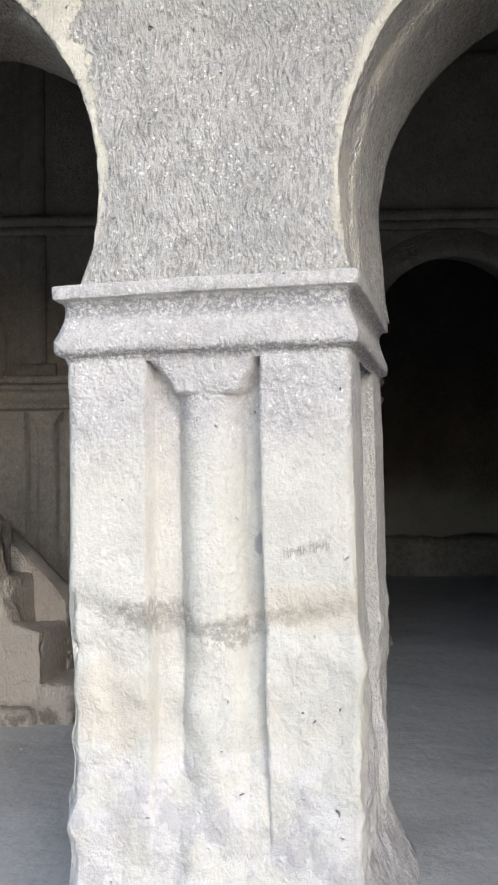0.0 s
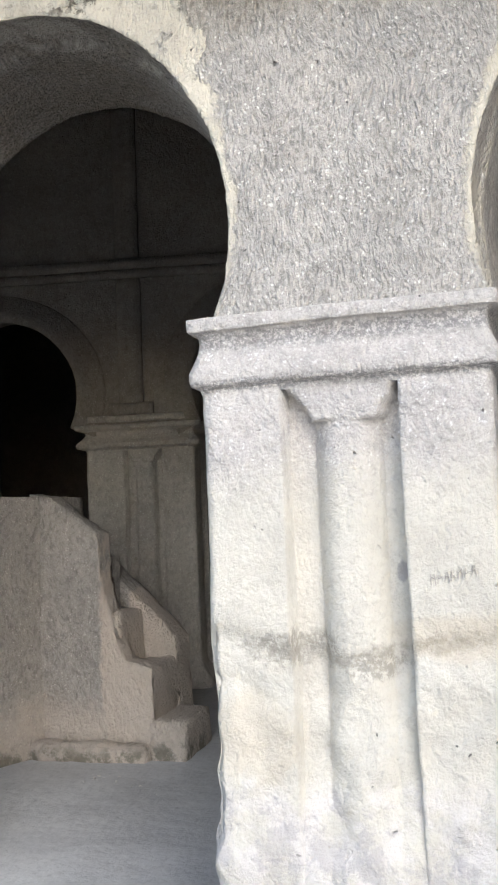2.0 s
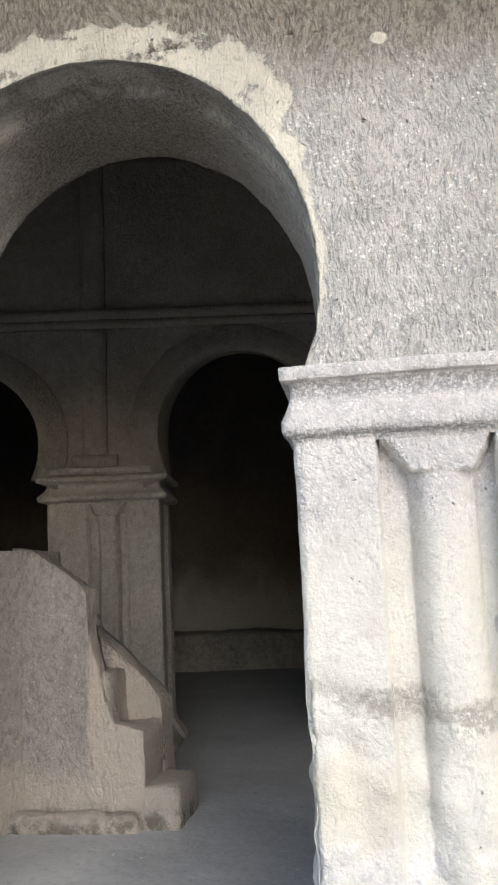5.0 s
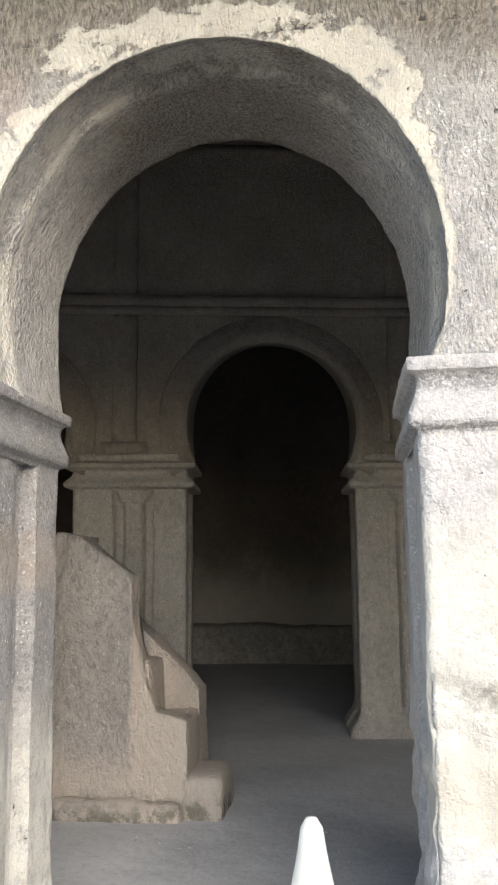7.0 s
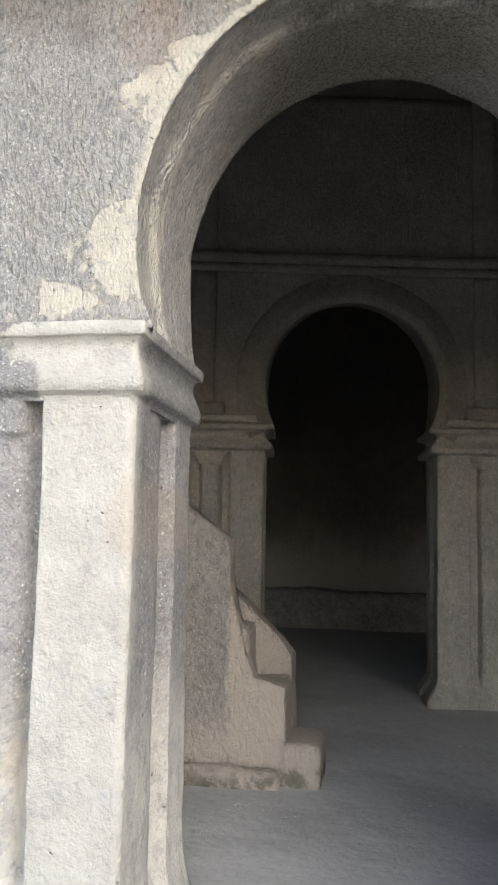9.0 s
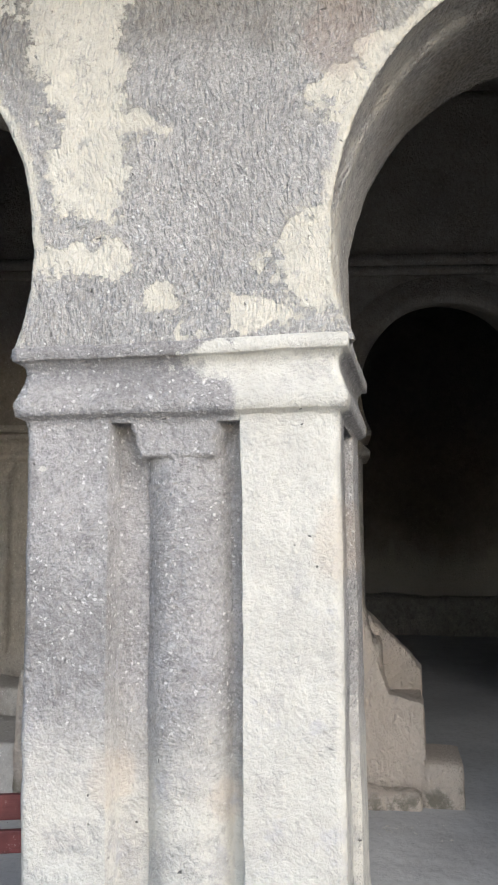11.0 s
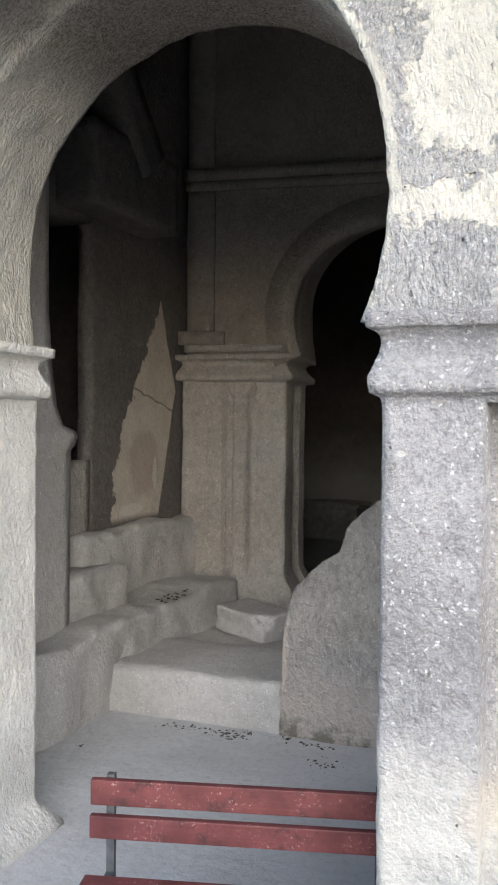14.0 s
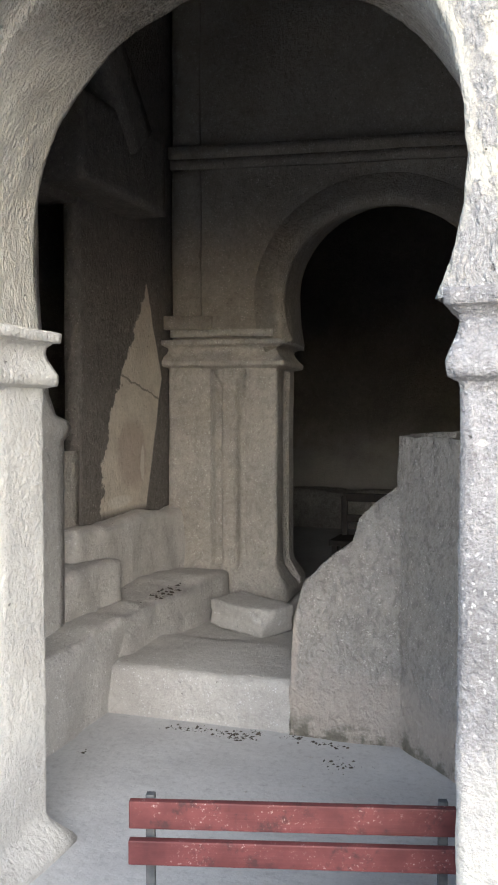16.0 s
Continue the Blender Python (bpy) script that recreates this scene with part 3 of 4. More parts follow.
def fall(y):
    """The hall's floor sinks a little towards the back."""
    return FLOOR - 0.02 * ease(5.2, 9.2, y)


# floors: the hall's uneven rock floor and the ground outside
bm = bmesh.new()
sheet(bm, lambda u, v: Vector((u, v, fall(v))), span(-10.5, 6.5, 0.11), span(2.2, 16.9, 0.11))
tagged(finish("floor", bm, M_FLOOR, steps=((0.02, 0.9), (0.008, 4.0))), "dusty grey rock floor worn uneven", kind="structure")


def terrace(x, y):
    step = 0.40 * ease(-2.75, -2.95, x)
    base = 0.0 + step
    fall = ease(1.5, 2.15, y)
    return base * (1 - fall) + (FLOOR - 0.06) * fall


bm = bmesh.new()
xs = sorted({*span(-10.5, 6.5, 0.15), *np.linspace(-60, -10.5, 12), *np.linspace(6.5, 60, 12)})
ys = sorted({*span(-2.5, 2.4, 0.12), *np.linspace(-80, -2.5, 12)})
sheet(bm, lambda u, v: Vector((u, v, terrace(u, v))), xs, ys)
tagged(finish("ground", bm, M_GROUND, steps=((0.03, 0.6), (0.01, 3.0))), "pale trodden rock terrace before the arcade", kind="structure")

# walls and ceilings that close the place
trim("wall_back", (-10.5, 16.5, -0.8), (6.5, 16.9, 6.2), M_BACK, "rock wall at the back of the inner room, soot-dark above, glow painted below", 0.2)
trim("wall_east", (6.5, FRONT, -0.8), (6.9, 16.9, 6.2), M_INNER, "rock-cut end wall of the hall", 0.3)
trim("ceiling", (-10.5, FRONT + 0.1, 6.2), (6.9, 16.9, 6.6), M_SOOT_SHADE, "rock ceiling, soot and shade in its colour", 0.3)
# Unseen filler past the last pillar: stops light reaching the side chamber.
trim("wall_light_stop_west", (-10.5, FRONT + 0.02, -0.6), (-7.16, REAR - 0.03, CAP_TOP + 0.05), M_FACADE, "unseen solid rock, added to keep the side chamber dark", 0.15)
# Unseen light blocker: darkens the first pillar's right side and the bay beside it.
trim("wall_shade_spur", (2.3, 0.9, -0.5), (6.5, FRONT + 0.03, 5.2), M_FACADE, "unseen rock spur, added to block light from the right", 0.25)
# Added out of view: keeps sky light off the top of the facade.
trim("wall_shade_overhang", (-4.3, 1.7, 4.35), (10, FRONT + 0.2, 6.4), M_FACADE, "unseen rock overhang, added to shade the upper facade", 0.25)
trim("wall_cliff", (-10.5, FRONT + 0.05, 6.18), (6.5, REAR, 9.0), M_FACADE, "rock face above the arcade", 0.3)
bm = bmesh.new()
block(bm, (-10.4, 15.9, -0.8), (6.5, 16.55, 0.36), 0.09)
tagged(finish("wall_rock_ledge", bm, M_DUSK, wear=2, steps=((0.06, 1.1), (0.05, 3.0), (0.02, 8.0))), "broken rock-cut bench along the back wall", kind="structure")
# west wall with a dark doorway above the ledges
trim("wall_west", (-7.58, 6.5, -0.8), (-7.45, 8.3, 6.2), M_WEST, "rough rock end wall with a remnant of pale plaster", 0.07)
trim("wall_west_lintel", (-7.85, REAR - 0.1, 3.5), (-7.45, 6.5, 6.2), M_SOOT_SHADE, "rock above a dark opening, soot and shade in its colour", 0.15)
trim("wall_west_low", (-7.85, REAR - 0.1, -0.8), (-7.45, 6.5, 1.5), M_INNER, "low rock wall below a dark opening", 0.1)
trim("wall_west_room", (-10.5, REAR, -0.8), (-10.1, 16.9, 6.2), M_SOOT_SHADE, "rock wall of a side chamber, soot and shade in its colour", 0.3)
trim("wall_west_rear", (-10.2, 8.4, -0.8), (-7.5, 8.8, 6.2), M_SOOT_SHADE, "rock wall of a side chamber, soot and shade in its colour", 0.3)
trim("trim_corbel", (-7.5, 6.0, 3.55), (-7.1, 7.4, 4.2), M_SOOT_SHADE, "rough stone corbel where a rib springs, soot and shade in its colour", 0.08)
trim("trim_rib", (-0.2, -0.2, 0), (0.2, 0.2, 3.2), M_SOOT_SHADE, "rib of the ceiling, soot and shade in its colour", 0.12, pose(-7.25, 6.9, 4.05, 42, 0, 0))
bm = bmesh.new()   # jamb with a bead, at the side chamber's opening
prof = [(0.0, 0.2), (0.0, 1.62), (0.03, 1.66), (0.05, 1.72), (0.03, 1.76), (-0.05, 1.80), (-0.10, 1.95), (-0.12, 2.2), (-0.13, 2.6), (-0.14, 3.0), (-0.15, 3.7)]
sheet(bm, lambda v, k: Vector((-7.01 + prof[k][0] * 0.6, 4.6 + v * (0.98 + prof[k][0]), prof[k][1])), span(0, 1, 0.1), range(len(prof)))
sheet(bm, lambda v, k: Vector((-7.55 + v * (0.54 + prof[k][0] * 0.6), 5.58 + prof[k][0], prof[k][1])), span(0, 1, 0.1), range(len(prof)))
tagged(finish("trim_jamb", bm, M_LEDGE, steps=((0.02, 2.0), (0.008, 7.0))), "worn stone jamb with a bead at the side opening", kind="structure")

# ---- pillars ----


def pillar(x0, x1, y0, y1, zbase, ztop, material, recess, label, cut=0.018, depth=0.062, fade=(0.12, 0.42), flare=0.07, sides=True, crack=0.0, proud=0.03, widen=0.0, foot=0.42, keyed=None, round_rib=2.6):
    """A square rock-cut pillar: shaft with a half column sunk in each face, moulded capital, spreading foot."""
    thing = tagged(new("pillar"), label, "pillar", "arcade pillars")
    zneck = ztop - 0.265
    key = zneck - 0.15
    w, d = x1 - x0, y1 - y0
    a, b, c, e = recess

    def sunk(s, z):
        if z > zneck - 0.012 or s < a or s > e:
            return 0.0
        mid, rib = (b + c) / 2, (c - b) / 2
        if z > key:
            t = (z - key) / (zneck - key)
            ka, ke, kb, kc = keyed or (a, e, b, c)
            lo, hi = kb * (1 - t) + ka * t, kc * (1 - t) + ke * t
            k = 0.006 if lo <= s <= hi else depth
        elif b <= s <= c:
            k = 0.012 + depth * 0.75 * abs((s - mid) / rib) ** round_rib
        else:
            k = depth
        return k * ease(fade[0], fade[1], z)

    def sunk_side(f, z):
        if z > zneck - 0.012 or f < 0.23 or f > 0.69:
            return 0.0
        k = 0.02 + 0.02 * ((f - 0.39) / 0.14) ** 2 if f < 0.52 else depth * 0.9
        if depth < 0.05:
            k *= 1 - ease(0.55, 0.69, f)
        return k * ease(fade[0] - 0.2, fade[1] - 0.2, z)

    def ring_at(s, z):
        """s runs 0..4 round the pillar, from the front's left corner."""
        side, f = int(s) % 4, s - int(s)
        g = flare * (1 - ease(zbase, zbase + foot, z)) ** 1.5
        k = sunk(f, z) if side == 0 else sunk_side(f if side == 1 else 1 - f, z)
        k *= 1.0 if side == 0 else 0.8
        if crack and side == 0:
            line = crack + 0.055 * math.cos(f * 6.283) + 0.04 * noise.noise(Vector((f * 7, 0, 3)))
            k += 0.012 * ease(line + 0.02, line - 0.03, z) + 0.016 * math.exp(-((z - line) / 0.035) ** 2)
            k += 0.010 * (noise.noise(Vector((f * 9, z * 8, 1))) * ease(line, line - 0.1, z))
        if crack:
            q = Vector((s * 1.05, z, 2.0))
            k += ease(1.05, 0.75, z) * (0.030 * noise.noise(q * 3.1) + 0.020 * noise.noise(q * 8.0) + 0.010 * noise.noise(q * 19.0))
        if side == 0:
            p, out = Vector((x0 + f * w, y0, z)), Vector((0, -1, 0))
        elif side == 1:
            p, out = Vector((x1, y0 + f * d, z)), Vector((1, 0, 0))
        elif side == 2:
            p, out = Vector((x1 - f * w, y1, z)), Vector((0, 1, 0))
        else:
            p, out = Vector((x0, y1 - f * d, z)), Vector((-1, 0, 0))
        near = min(f * (w if side % 2 == 0 else d), (1 - f) * (w if side % 2 == 0 else d))
        k += 0.010 * (1 - ease(0, 0.022, near))
        p = p - out * (k - g)
        p.x += widen * max(0, (p.x - x0) / w) * (p.y - y0) / d
        if f == 0:
            prev = {0: Vector((-1, 0, 0)), 1: Vector((0, -1, 0)), 2: Vector((1, 0, 0)), 3: Vector((0, 1, 0))}[side]
            p = p - prev * (k - g)
        return p

    def stops(length):
        pts = {0.0, *[float(v) for v in span(0, 1, cut / length)[1:-1]]}
        for q in (a, b, c, e, 0.23, 0.52, 0.69, 0.31, 0.48, 0.77):
            pts |= {q - 0.004, q + 0.004}
        return sorted(pts)
    us = [i + f for i, L in enumerate((w, d, w, d)) for f in stops(L)]
    us.append(4.0)
    bm = bmesh.new()
    zs = sorted({*span(zbase - 0.1, zneck, cut * 1.25), key - 0.003, key + 0.003, zneck - 0.016, zneck - 0.008})
    sheet(bm, lambda s, z: ring_at(s if s < 4 else 0.0, z), us, zs)
    part("shaft", bm, material, thing, steps=((0.008, 1.7), (0.004, 7.0), (0.0022, 24.0)))
    # capital: fillet, hollow, bead, neck
    prof = [(-0.005, -0.290), (0.001, -0.272), (0.003, -0.270), (0.038, -0.258), (0.042, -0.256), (0.048, -0.236), (0.048, -0.208), (0.046, -0.204), (0.026, -0.17), (0.006, -0.13),
            (0.0, -0.10), (0.004, -0.075), (0.026, -0.056), (0.030, -0.054), (0.050, -0.052), (0.054, -0.049), (0.056, -0.008), (0.052, -0.003), (0.046, 0.0), (-0.16, 0.004)]
    prof = [(k * proud / 0.03 if k > 0 else k, h) for k, h in prof]
    bm = bmesh.new()

    def cap(s, i):
        k, h = prof[i]
        side, f = int(s) % 4, s - int(s)
        xa, xb, ya, yb = x0 - k, x1 + k, y0 - k, y1 + k
        p = Vector({0: (xa + f * (xb - xa), ya, ztop + h), 1: (xb, ya + f * (yb - ya), ztop + h),
                       2: (xb - f * (xb - xa), yb, ztop + h), 3: (xa, yb - f * (yb - ya), ztop + h)}[side])
        p.x += widen * (p.x - xa) / (xb - xa) * (p.y - ya) / (yb - ya)
        return p
    cu = [i + f for i in range(4) for f in span(0, 1, cut * 1.6)[:-1]] + [4.0]
    sheet(bm, lambda s, i: cap(s if s < 4 else 0.0, i), cu, range(len(prof)))
    part("capital", bm, material, thing, steps=((0.008, 1.7), (0.004, 9.0), (0.0025, 30.0)))
    return thing


P1 = pillar(-1.18, -0.13, FRONT, REAR - 0.02, FLOOR, CAP_TOP, M_SHAFT_A, (0.29, 0.39, 0.615, 0.69),
            "pale limewashed tuff pillar with half column and worn foot", crack=0.93, fade=(0.0, 0.95), proud=0.021, widen=0.10, flare=0.1, depth=0.105)
P2 = pillar(-4.05, -2.885, FRONT, REAR - 0.02, FLOOR, CAP_TOP, M_SHAFT_B, (0.285, 0.39, 0.65, 0.70),
            "speckled grey tuff pillar, half of it plastered cream", depth=0.11, proud=0.022, widen=0.01, keyed=(0.335, 0.645, 0.38, 0.62), fade=(0.0, 0.2))
P3 = pillar(-7.17, -6.12, FRONT, REAR - 0.02, FLOOR, CAP_TOP + 0.03, M_SHAFT_C, (0.29, 0.39, 0.615, 0.71),
            "weathered pale tuff pillar with half column", flare=0.11, foot=0.2, proud=0.03, depth=0.03)
# Out of view; added so no light enters from a further right bay.
trim("wall_light_stop_east", (1.87, FRONT + 0.01, -0.6), (6.5, REAR - 0.01, CAP_TOP), M_FACADE, "unseen solid rock, added to shut out light beyond the arcade", 0.15)
for ua, ub, zb, sunk_at in ((-4.49, -3.41, 0.08, (0.40, 0.48, 0.64, 0.72)), (-1.36, -0.158, FLOOR, (0.355, 0.434, 0.627, 0.705)), (1.665, 2.88, FLOOR, (0.29, 0.37, 0.57, 0.65)), (4.69, 5.9, FLOOR, (0.30, 0.385, 0.615, 0.70))):
    p = pillar(ua, ub, -0.02, 0.77, zb, INNER_CAP, M_INNER, sunk_at,
               "brown tuff pillar of the inner arcade with half column", cut=0.022, depth=0.13, round_rib=9, fade=(zb + 0.15, zb + 0.3), proud=0.05, flare=0.12, foot=0.3)
    foot_at = INNER_AT @ Vector(((ua + ub) / 2, 0.38, zb))
    for piece in p.children:
        piece.data.transform(Matrix.Translation(-foot_at) @ INNER_AT)
    p.location = foot_at
    trim("trim_impost", (ua + 0.03, -0.05, INNER_CAP + 0.03), (ub - 0.03, 0.02, INNER_CAP + 0.10), M_INNER, "stone band above an inner pillar", 0.06, INNER_AT)

trim("trim_corner_shaft", (-4.60, -0.10, 0.25), (-4.53, 0.0, 1.95), M_LEDGE, "thin pale shaft beside the end pillar", 0.05, INNER_AT)

# ---- the hall's rock-cut furniture ----


def prism(bm, outline, y0, y1, cut=0.045):
    """An upright slab: an outline in x and z, thick from y0 to y1, gridded finely enough to be roughened."""
    n = len(outline)
    pts = []
    for (xa, za), (xb, zb) in zip(outline, outline[1:] + outline[:1]):
        k = max(1, int(math.hypot(xb - xa, zb - za) / cut))
        pts += [(xa + (xb - xa) * i / k, za + (zb - za) * i / k) for i in range(k)]
    sheet(bm, lambda i, y: Vector((pts[i % len(pts)][0], y, pts[i % len(pts)][1])), range(len(pts) + 1), span(y0, y1, cut))
    for y in (y0, y1):
        f = bm.faces.new([bm.verts.new((x, y, z)) for x, z in pts])
        made = bmesh.ops.triangulate(bm, faces=[f])
        for _ in range(3):
            edges = list({e for g in made["faces"] if g.is_valid for e in g.edges if e.calc_length() > cut * 2.2 and not e.is_boundary})
            if not edges:
                break
            out = bmesh.ops.subdivide_edges(bm, edges=edges, cuts=1)
            made = {"faces": [g for g in bm.faces if all(abs(v.co.y - y) < 1e-6 for v in g.verts)]}
            bmesh.ops.triangulate(bm, faces=made["faces"])
            made = {"faces": [g for g in bm.faces if all(abs(v.co.y - y) < 1e-6 for v in g.verts)]}


AMBO_STONE = ((0.014, 1.6), (0.012, 4.2), (0.008, 10.0), (0.005, 22.0))
ambo = tagged(new("stone_pulpit"), "rock-cut tuff pulpit with steep worn steps on both flanks", "pulpit")
bm = bmesh.new()
prism(bm, [(-5.45, FLOOR - 0.1), (-5.44, 0.02), (-5.41, 0.48), (-5.33, 0.71), (-5.14, 0.89), (-5.03, 0.97), (-4.975, 1.134), (-4.69, 1.39), (-4.6, 1.67), (-4.38, 1.69), (-4.38, FLOOR - 0.1)], 5.83, 6.16)
part("parapet", bm, M_AMBO, ambo, steps=AMBO_STONE)
bm = bmesh.new()
prism(bm, [(-3.6, FLOOR - 0.1), (-3.6, 1.68), (-3.43, 1.65), (-3.02, 1.357), (-3.017, 1.073), (-2.955, 0.78), (-2.905, 0.58), (-2.85, 0.39), (-2.62, 0.345), (-2.60, FLOOR - 0.1)], 6.07, 6.28)
part("parapet", bm, M_AMBO, ambo, steps=AMBO_STONE)
bm = bmesh.new()
prism(bm, [(-3.4, FLOOR - 0.1), (-3.4, 1.27), (-3.3, 1.15), (-3.1, 0.95), (-2.84, 0.70), (-2.63, 0.48), (-2.61, 0.0), (-2.60, FLOOR - 0.1)], 6.63, 6.95)
part("parapet", bm, M_AMBO, ambo, steps=AMBO_STONE)
bm = bmesh.new()
prism(bm, [(-5.46, FLOOR - 0.1), (-5.47, 0.5), (-5.25, 0.78), (-5.05, 0.98), (-4.75, 1.2), (-4.75, FLOOR - 0.1)], 6.6, 6.8)
part("parapet", bm, M_AMBO, ambo, steps=AMBO_STONE)
bm = bmesh.new()   # core with a bowed front
plan = [(-4.74, 5.86), (-4.32, 5.44), (-3.86, 5.48), (-3.5, 6.1), (-3.5, 6.8), (-4.74, 6.8)]
for (xa, ya), (xb, yb) in zip(plan, plan[1:] + plan[:1]):
    sheet(bm, lambda u, z: Vector((xa + (xb - xa) * u, ya + (yb - ya) * u, z)), span(0, 1, 0.06 / math.hypot(xb - xa, yb - ya)), span(FLOOR - 0.1, 1.66, 0.06))
bm.faces.new([bm.verts.new((x, y, 1.66)) for x, y in plan])
part("core", bm, M_AMBO, ambo, steps=AMBO_STONE)
for xa, xb, top, ya in ((-2.66, -2.355, -0.05, 6.05), (-3.0, -2.615, 0.33, 6.1), (-3.3, -2.9, 0.74, 6.12), (-3.5, -3.1, 1.16, 6.14),
                        (-5.35, -5.0, 0.3, 6.1), (-5.1, -4.65, 0.75, 6.1)):
    bm = bmesh.new()
    block(bm, (xa, ya, FLOOR - 0.1), (xb, 6.7, top), 0.06)
    part("step", bm, M_AMBO, ambo, wear=2, steps=((0.018, 2.5), (0.010, 7.0), (0.004, 15.0)))

bm = bmesh.new()
block(bm, (-3.6, 5.94, FLOOR - 0.06), (-2.64, 6.12, -0.20), 0.04)
part("foot", bm, M_AMBO, ambo, "broken, damp foot of the pulpit", wear=3, steps=((0.03, 2.2), (0.022, 6.0), (0.010, 15.0)))

# platform and ledges at the west end
bm = bmesh.new()
def brow(u):
    return Vector((-6.80 + 1.37 * u, 5.78 + 0.09 * u, 0.01))


sheet(bm, lambda u, z: brow(u) + Vector((0, 0, z)), span(0, 1, 0.05), span(FLOOR - 0.11, 0.0, 0.05))
sheet(bm, lambda u, v: Vector((brow(u).x, brow(u).y * (1 - v) + 9.2 * v, 0.01 - 0.06 * ease(0.27, 0.31, v))), span(0, 1, 0.05), span(0, 1, 0.03))
sheet(bm, lambda v, z: Vector((-5.43, 5.87 * (1 - v) + 9.2 * v, FLOOR - 0.1 + (0.43 - 0.06 * v) * z)), span(0, 1, 0.03), span(0, 1, 0.1))
tagged(finish("platform", bm, M_LEDGE, wear=1, steps=((0.025, 1.5), (0.016, 5.0), (0.008, 14), (0.003, 30))), "low rock-cut platform with a pale worn riser", kind="structure")
for lo, hi in (((-7.55, REAR - 0.2, -0.5), (-6.76, 8.05, 0.31)), ((-7.55, REAR - 0.2, -0.45), (-7.06, 6.56, 0.66)), ((-7.55, 6.2, -0.4), (-7.27, 8.4, 0.90))):
    bm = bmesh.new()
    block(bm, lo, hi, 0.045)
    tagged(finish("trim_rock_ledge", bm, M_LEDGE, wear=7, steps=((0.06, 1.3), (0.03, 3.6), (0.010, 11.0), (0.004, 30.0))), "rock-cut ledge along the end wall, edges worn", kind="structure")

# fallen stone block
bm = bmesh.new()
block(bm, (-0.31, -0.2, 0.0), (0.31, 0.2, 0.23), 0.03)
for v in bm.verts:
    if abs(v.co.z - 0.115) < 0.018:
        v.co.x, v.co.y = v.co.x * 0.965, v.co.y * 0.95
    gap = (Vector((0.31, -0.2, 0.23)) - v.co).length
    if gap < 0.14:
        v.co += (Vector((0, 0, 0.08)) - v.co) * 0.35 * (1 - gap / 0.14)
b = finish("stone_block", bm, M_LEDGE, wear=1, steps=((0.01, 4.0), (0.005, 14.0), (0.003, 40.0)))
b.matrix_world = pose(-6.28, 7.38, -0.05, 2, 3, -24)
tagged(b, "loose dressed tuff block with a chipped corner on the platform", "stone block")

# red bench
bench = tagged(new("bench"), "worn red slatted bench on dark iron posts between two pillars", "bench")
bench.matrix_world = pose(-4.636, 3.289, FLOOR, 0, 0, 17)
W = 0.57
for z0, z1, y in ((0.668, 0.766, 0.0), (0.545, 0.632, -0.012)):
    bm = bmesh.new()
    bar(bm, (-W, y - 0.016, z0), (W, y + 0.016, z1), 0.005)
    part("back_slat", bm, M_RED, bench, smooth=False)
for k in range(3):
    bm = bmesh.new()
    bar(bm, (-W, -0.47 + k * 0.14, 0.40), (W, -0.36 + k * 0.14, 0.435), 0.005)
    part("seat_slat", bm, M_RED, bench, smooth=False)
for x in (-0.50, 0.53):
    bm = bmesh.new()
    bar(bm, (x - 0.016, 0.018, 0.0), (x + 0.016, 0.05, 0.775), 0.003)
    part("post", bm, M_IRON, bench, smooth=False)
    bm = bmesh.new()
    bar(bm, (x - 0.016, -0.44, 0.0), (x + 0.016, -0.41, 0.398), 0.003)
    part("front_leg", bm, M_IRON, bench, smooth=False)
    bm = bmesh.new()
    bar(bm, (x - 0.016, -0.41, 0.365), (x + 0.016, 0.018, 0.398), 0.003)
    part("seat_rail", bm, M_IRON, bench, smooth=False)

# white fence with pointed finials
fence = tagged(new("fence"), "short white painted picket fence with spear points", "fence")
fence.location = (-1.582, 0.20, 0.0)
for k, (lift, shift) in enumerate(((0.004, 0.0), (-0.003, 0.0), (-0.012, 0.0), (0.0, -0.012), (-0.002, -0.004), (-0.003, 0.0))):
    bm = bmesh.new()
    prof = [(0.008, 0.0), (0.008, 1.222), (0.014, 1.226), (0.014, 1.236), (0.009, 1.244), (0.018, 1.268), (0.021, 1.282), (0.0165, 1.296), (0.0105, 1.307), (0.0068, 1.316), (0.0047, 1.326), (0.0036, 1.333), (0.0018, 1.336), (0.0, 1.3365)]
    sheet(bm, lambda a, i: Vector((0.122 * (3 - k) + shift + prof[i][0] * math.cos(a), prof[i][0] * math.sin(a), prof[i][1] + lift)), span(0, 2 * math.pi, 0.3), range(len(prof)))
    part("picket", bm, M_WHITE, fence)
for z in (0.25, 1.05):
    bm = bmesh.new()
    bar(bm, (-0.27, -0.006, z), (0.40, 0.006, z + 0.03), 0.003)
    part("rail", bm, M_WHITE, fence, smooth=False)

# dark wooden bench far back
fb = tagged(new("wooden_bench"), "dark wooden bench with turned posts in the inner room", "bench")
fb.location = (-5.68, 11.1, FLOOR - 0.02)
fb.scale = (1.05, 1.05, 1.2)
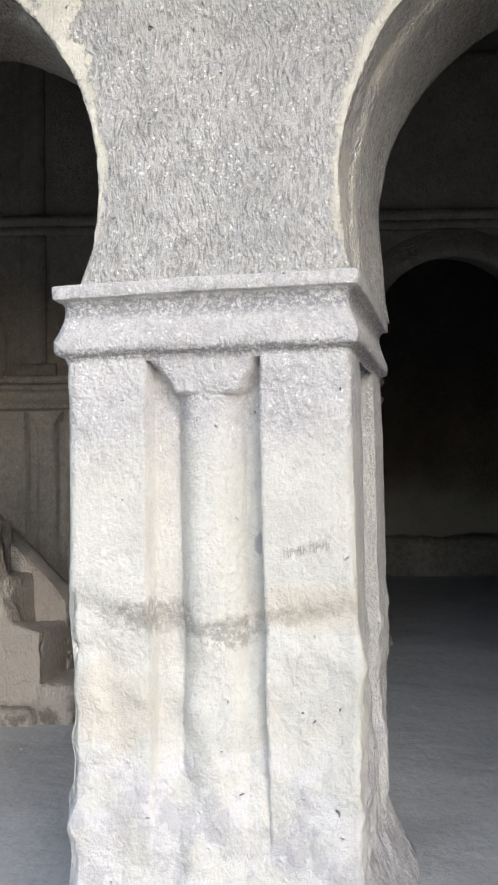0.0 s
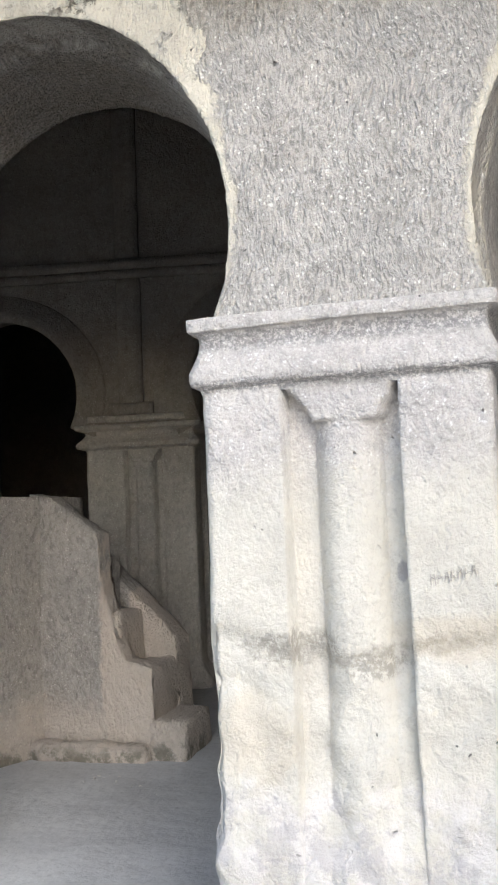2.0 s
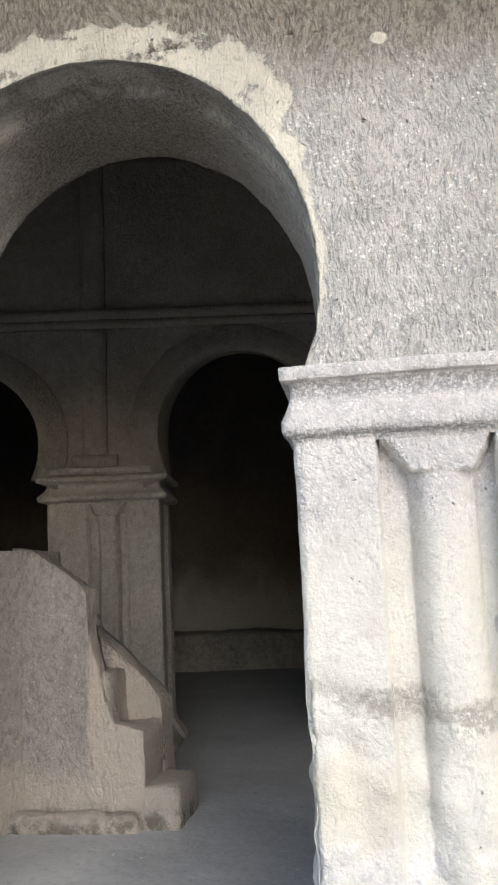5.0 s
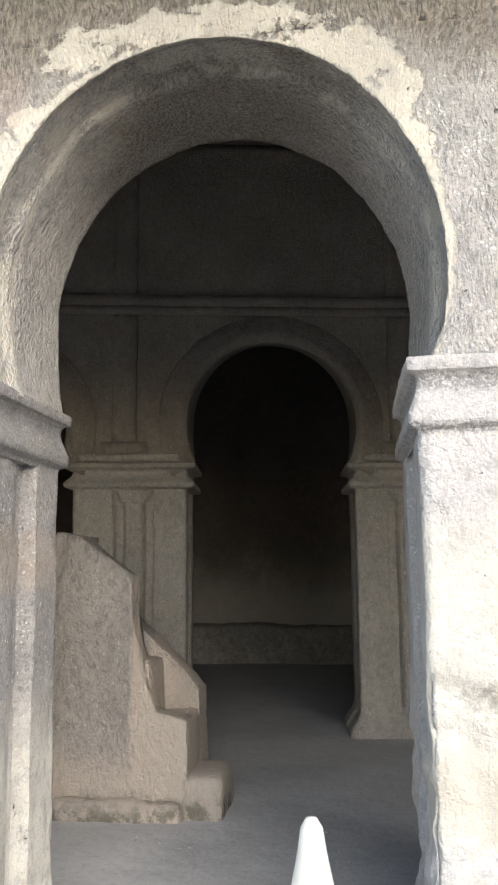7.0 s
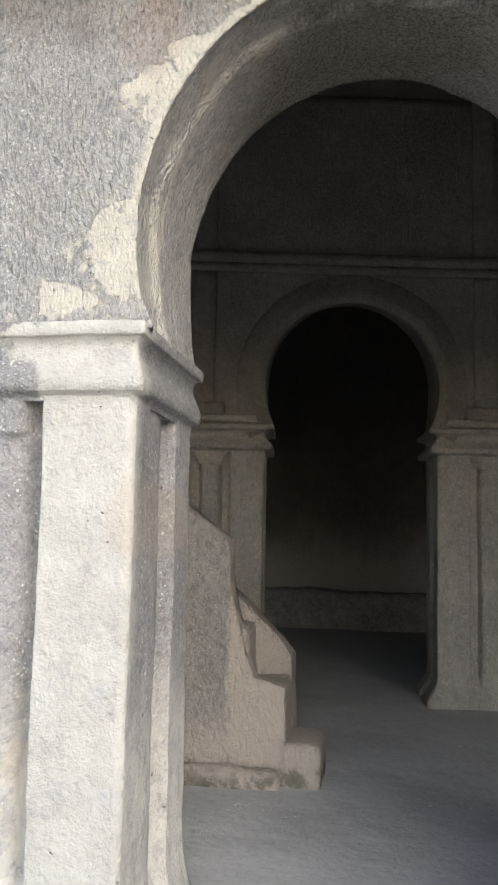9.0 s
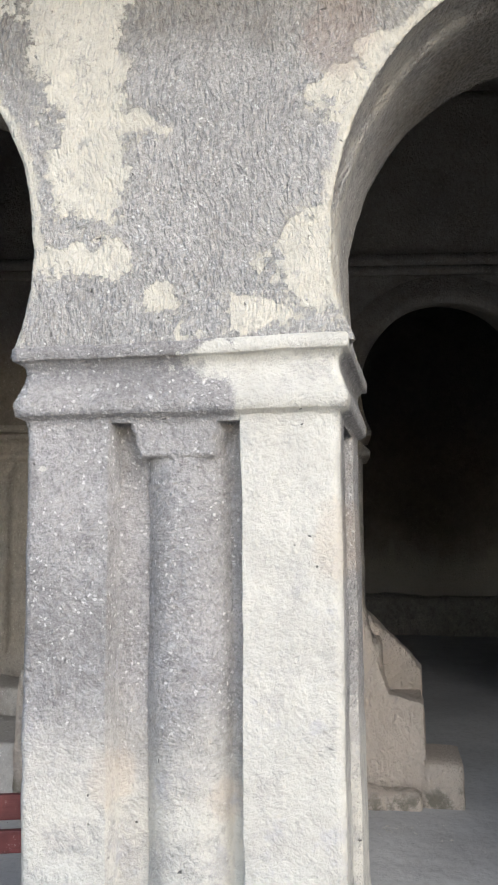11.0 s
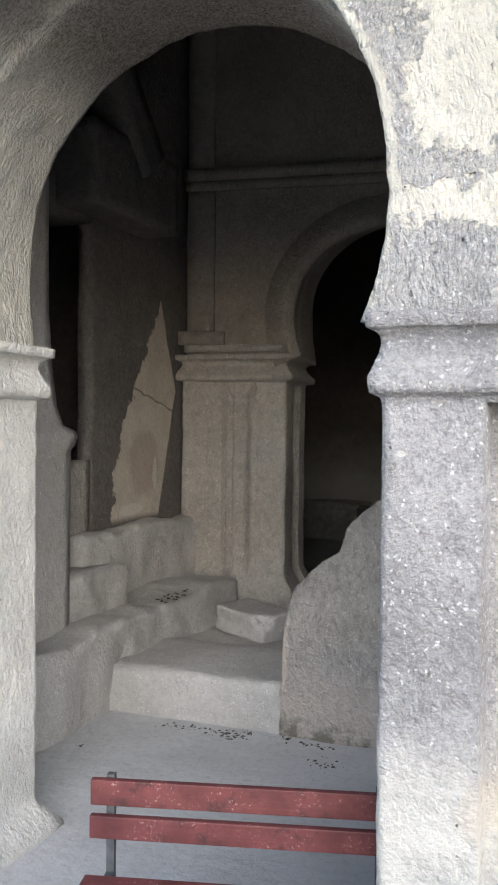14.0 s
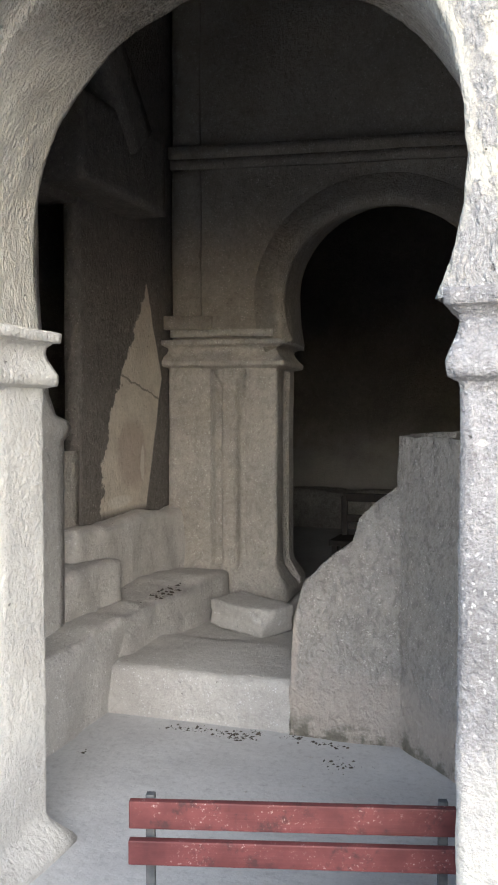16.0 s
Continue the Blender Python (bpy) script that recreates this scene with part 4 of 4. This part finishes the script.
for lo, hi, nm in (((-0.7, 0.1, 0.84), (0.7, 0.16, 0.93), "back_rail"), ((-0.7, 0.1, 0.62), (0.7, 0.15, 0.70), "back_rail"), ((-0.75, -0.4, 0.42), (0.75, 0.15, 0.48), "seat"),
                   ((-0.72, 0.09, 0), (-0.65, 0.16, 0.9), "post"), ((0.65, 0.09, 0), (0.72, 0.16, 0.9), "post"),
                   ((-0.72, -0.38, 0), (-0.65, -0.31, 0.42), "leg"), ((0.65, -0.38, 0), (0.72, -0.31, 0.42), "leg")):
    bm = bmesh.new()
    bar(bm, lo, hi, 0.01)
    part(nm, bm, M_WOOD, fb, smooth=False)

# ---- small things ----
# leaf litter and grit on the floor before the platform
rng = random.Random(4)


def litter(name, label, spots, size, material, z):
    """Scattered flat bits, each a small crooked flake, in clumps."""
    bm = bmesh.new()
    for cx, cy, rx, ry, count in spots:
        for _ in range(count):
            x, y = rng.gauss(cx, rx), rng.gauss(cy, ry)
            r, t0 = size * rng.choice((0.35, 0.5, 0.7, 1.0, 1.9)) * rng.uniform(0.7, 1.3), rng.uniform(0, 6.28)
            slim, turn = rng.uniform(0.25, 0.9), rng.uniform(0, 3.14)
            k = rng.choice((4, 5, 6))
            top = bm.verts.new((x, y, z(x, y) + min(r * 0.45, 0.008)))
            rim = []
            for i in range(k):
                q = t0 + 6.283 * i / k
                u, v = r * rng.uniform(0.6, 1.3) * math.cos(q), slim * r * rng.uniform(0.6, 1.3) * math.sin(q)
                rim.append(bm.verts.new((x + u * math.cos(turn) - v * math.sin(turn), y + u * math.sin(turn) + v * math.cos(turn), z(x, y) - 0.004)))
            for i in range(k):
                bm.faces.new((rim[i], rim[(i + 1) % k], top))
    return tagged(finish(name, bm, material, weld=False, smooth=False), label, "litter", kind="stuff")


def floor_top(x, y):
    p = Vector((x, y, fall(y)))
    return p.z + noise.noise_vector(p * 0.9).z * 0.02 + noise.noise_vector(p * 4.0).z * 0.008


litter("leaf_litter", "dark leaf litter and grit on the rock floor",
       ((-6.15, 5.67, 0.09, 0.03, 60), (-5.92, 5.71, 0.12, 0.035, 70), (-5.75, 5.69, 0.06, 0.05, 110), (-5.65, 5.78, 0.03, 0.02, 40), (-5.40, 5.78, 0.05, 0.02, 30), (-5.15, 5.75, 0.08, 0.03, 40), (-5.00, 5.45, 0.1, 0.08, 50), (-6.56, 5.10, 0.03, 0.02, 6)),
       0.012, M_LITTER, floor_top)
litter("ledge_litter", "dark dry litter on the rock ledge", ((-6.86, 6.9, 0.05, 0.25, 90),), 0.012, M_LITTER, lambda x, y: 0.315)
litter("pebbles", "small pale stones scattered on the floor", ((-2.2, 6.9, 0.7, 0.8, 26), (-1.8, 5.2, 0.6, 0.5, 22), (-5.3, 4.7, 0.6, 0.4, 22), (-2.9, 5.6, 0.25, 0.12, 40)), 0.012, M_LEDGE, floor_top)


# scratched, unreadable letters and small cracks on the first pillar
def strokes(name, label, lines, width, y):
    bm = bmesh.new()
    for xa, za, xb, zb in lines:
        d = Vector((xb - xa, 0, zb - za))
        side = Vector((-d.z, 0, d.x)).normalized() * width / 2
        a, b = Vector((xa, y, za)), Vector((xb, y, zb))
        back = Vector((0, 0.02, 0))
        q = [bm.verts.new(p) for p in (a - side, b - side * 0.5, b + side * 0.5, a + side)]
        r = [bm.verts.new(v.co + back) for v in q]
        bm.faces.new(q)
        for i in range(4):
            bm.faces.new((q[i], q[(i + 1) % 4], r[(i + 1) % 4], r[i]))
    return finish(name, bm, M_SCRATCH, P1, label, weld=False, smooth=False)


lines = []
for k in range(7):
    x = -0.375 + k * 0.023
    h = 0.030 + 0.012 * rng.random()
    z = 1.155 + k * 0.0045
    lines += [(x, z, x + rng.uniform(-0.004, 0.008), z + h), (x + 0.002, z + h * rng.uniform(0.3, 0.95), x + 0.016, z + h * rng.uniform(0.1, 0.95))]
    if k % 2 == 0:
        lines.append((x + 0.016, z, x + 0.012, z + h))
strokes("scratches", "scratched unreadable letters", lines, 0.0022, FRONT - 0.0065)
strokes("crack", "dark hairline crack", [(-0.19, 2.165, -0.193, 2.115), (-1.135, 2.165, -1.12, 2.135)], 0.005, FRONT - 0.033)
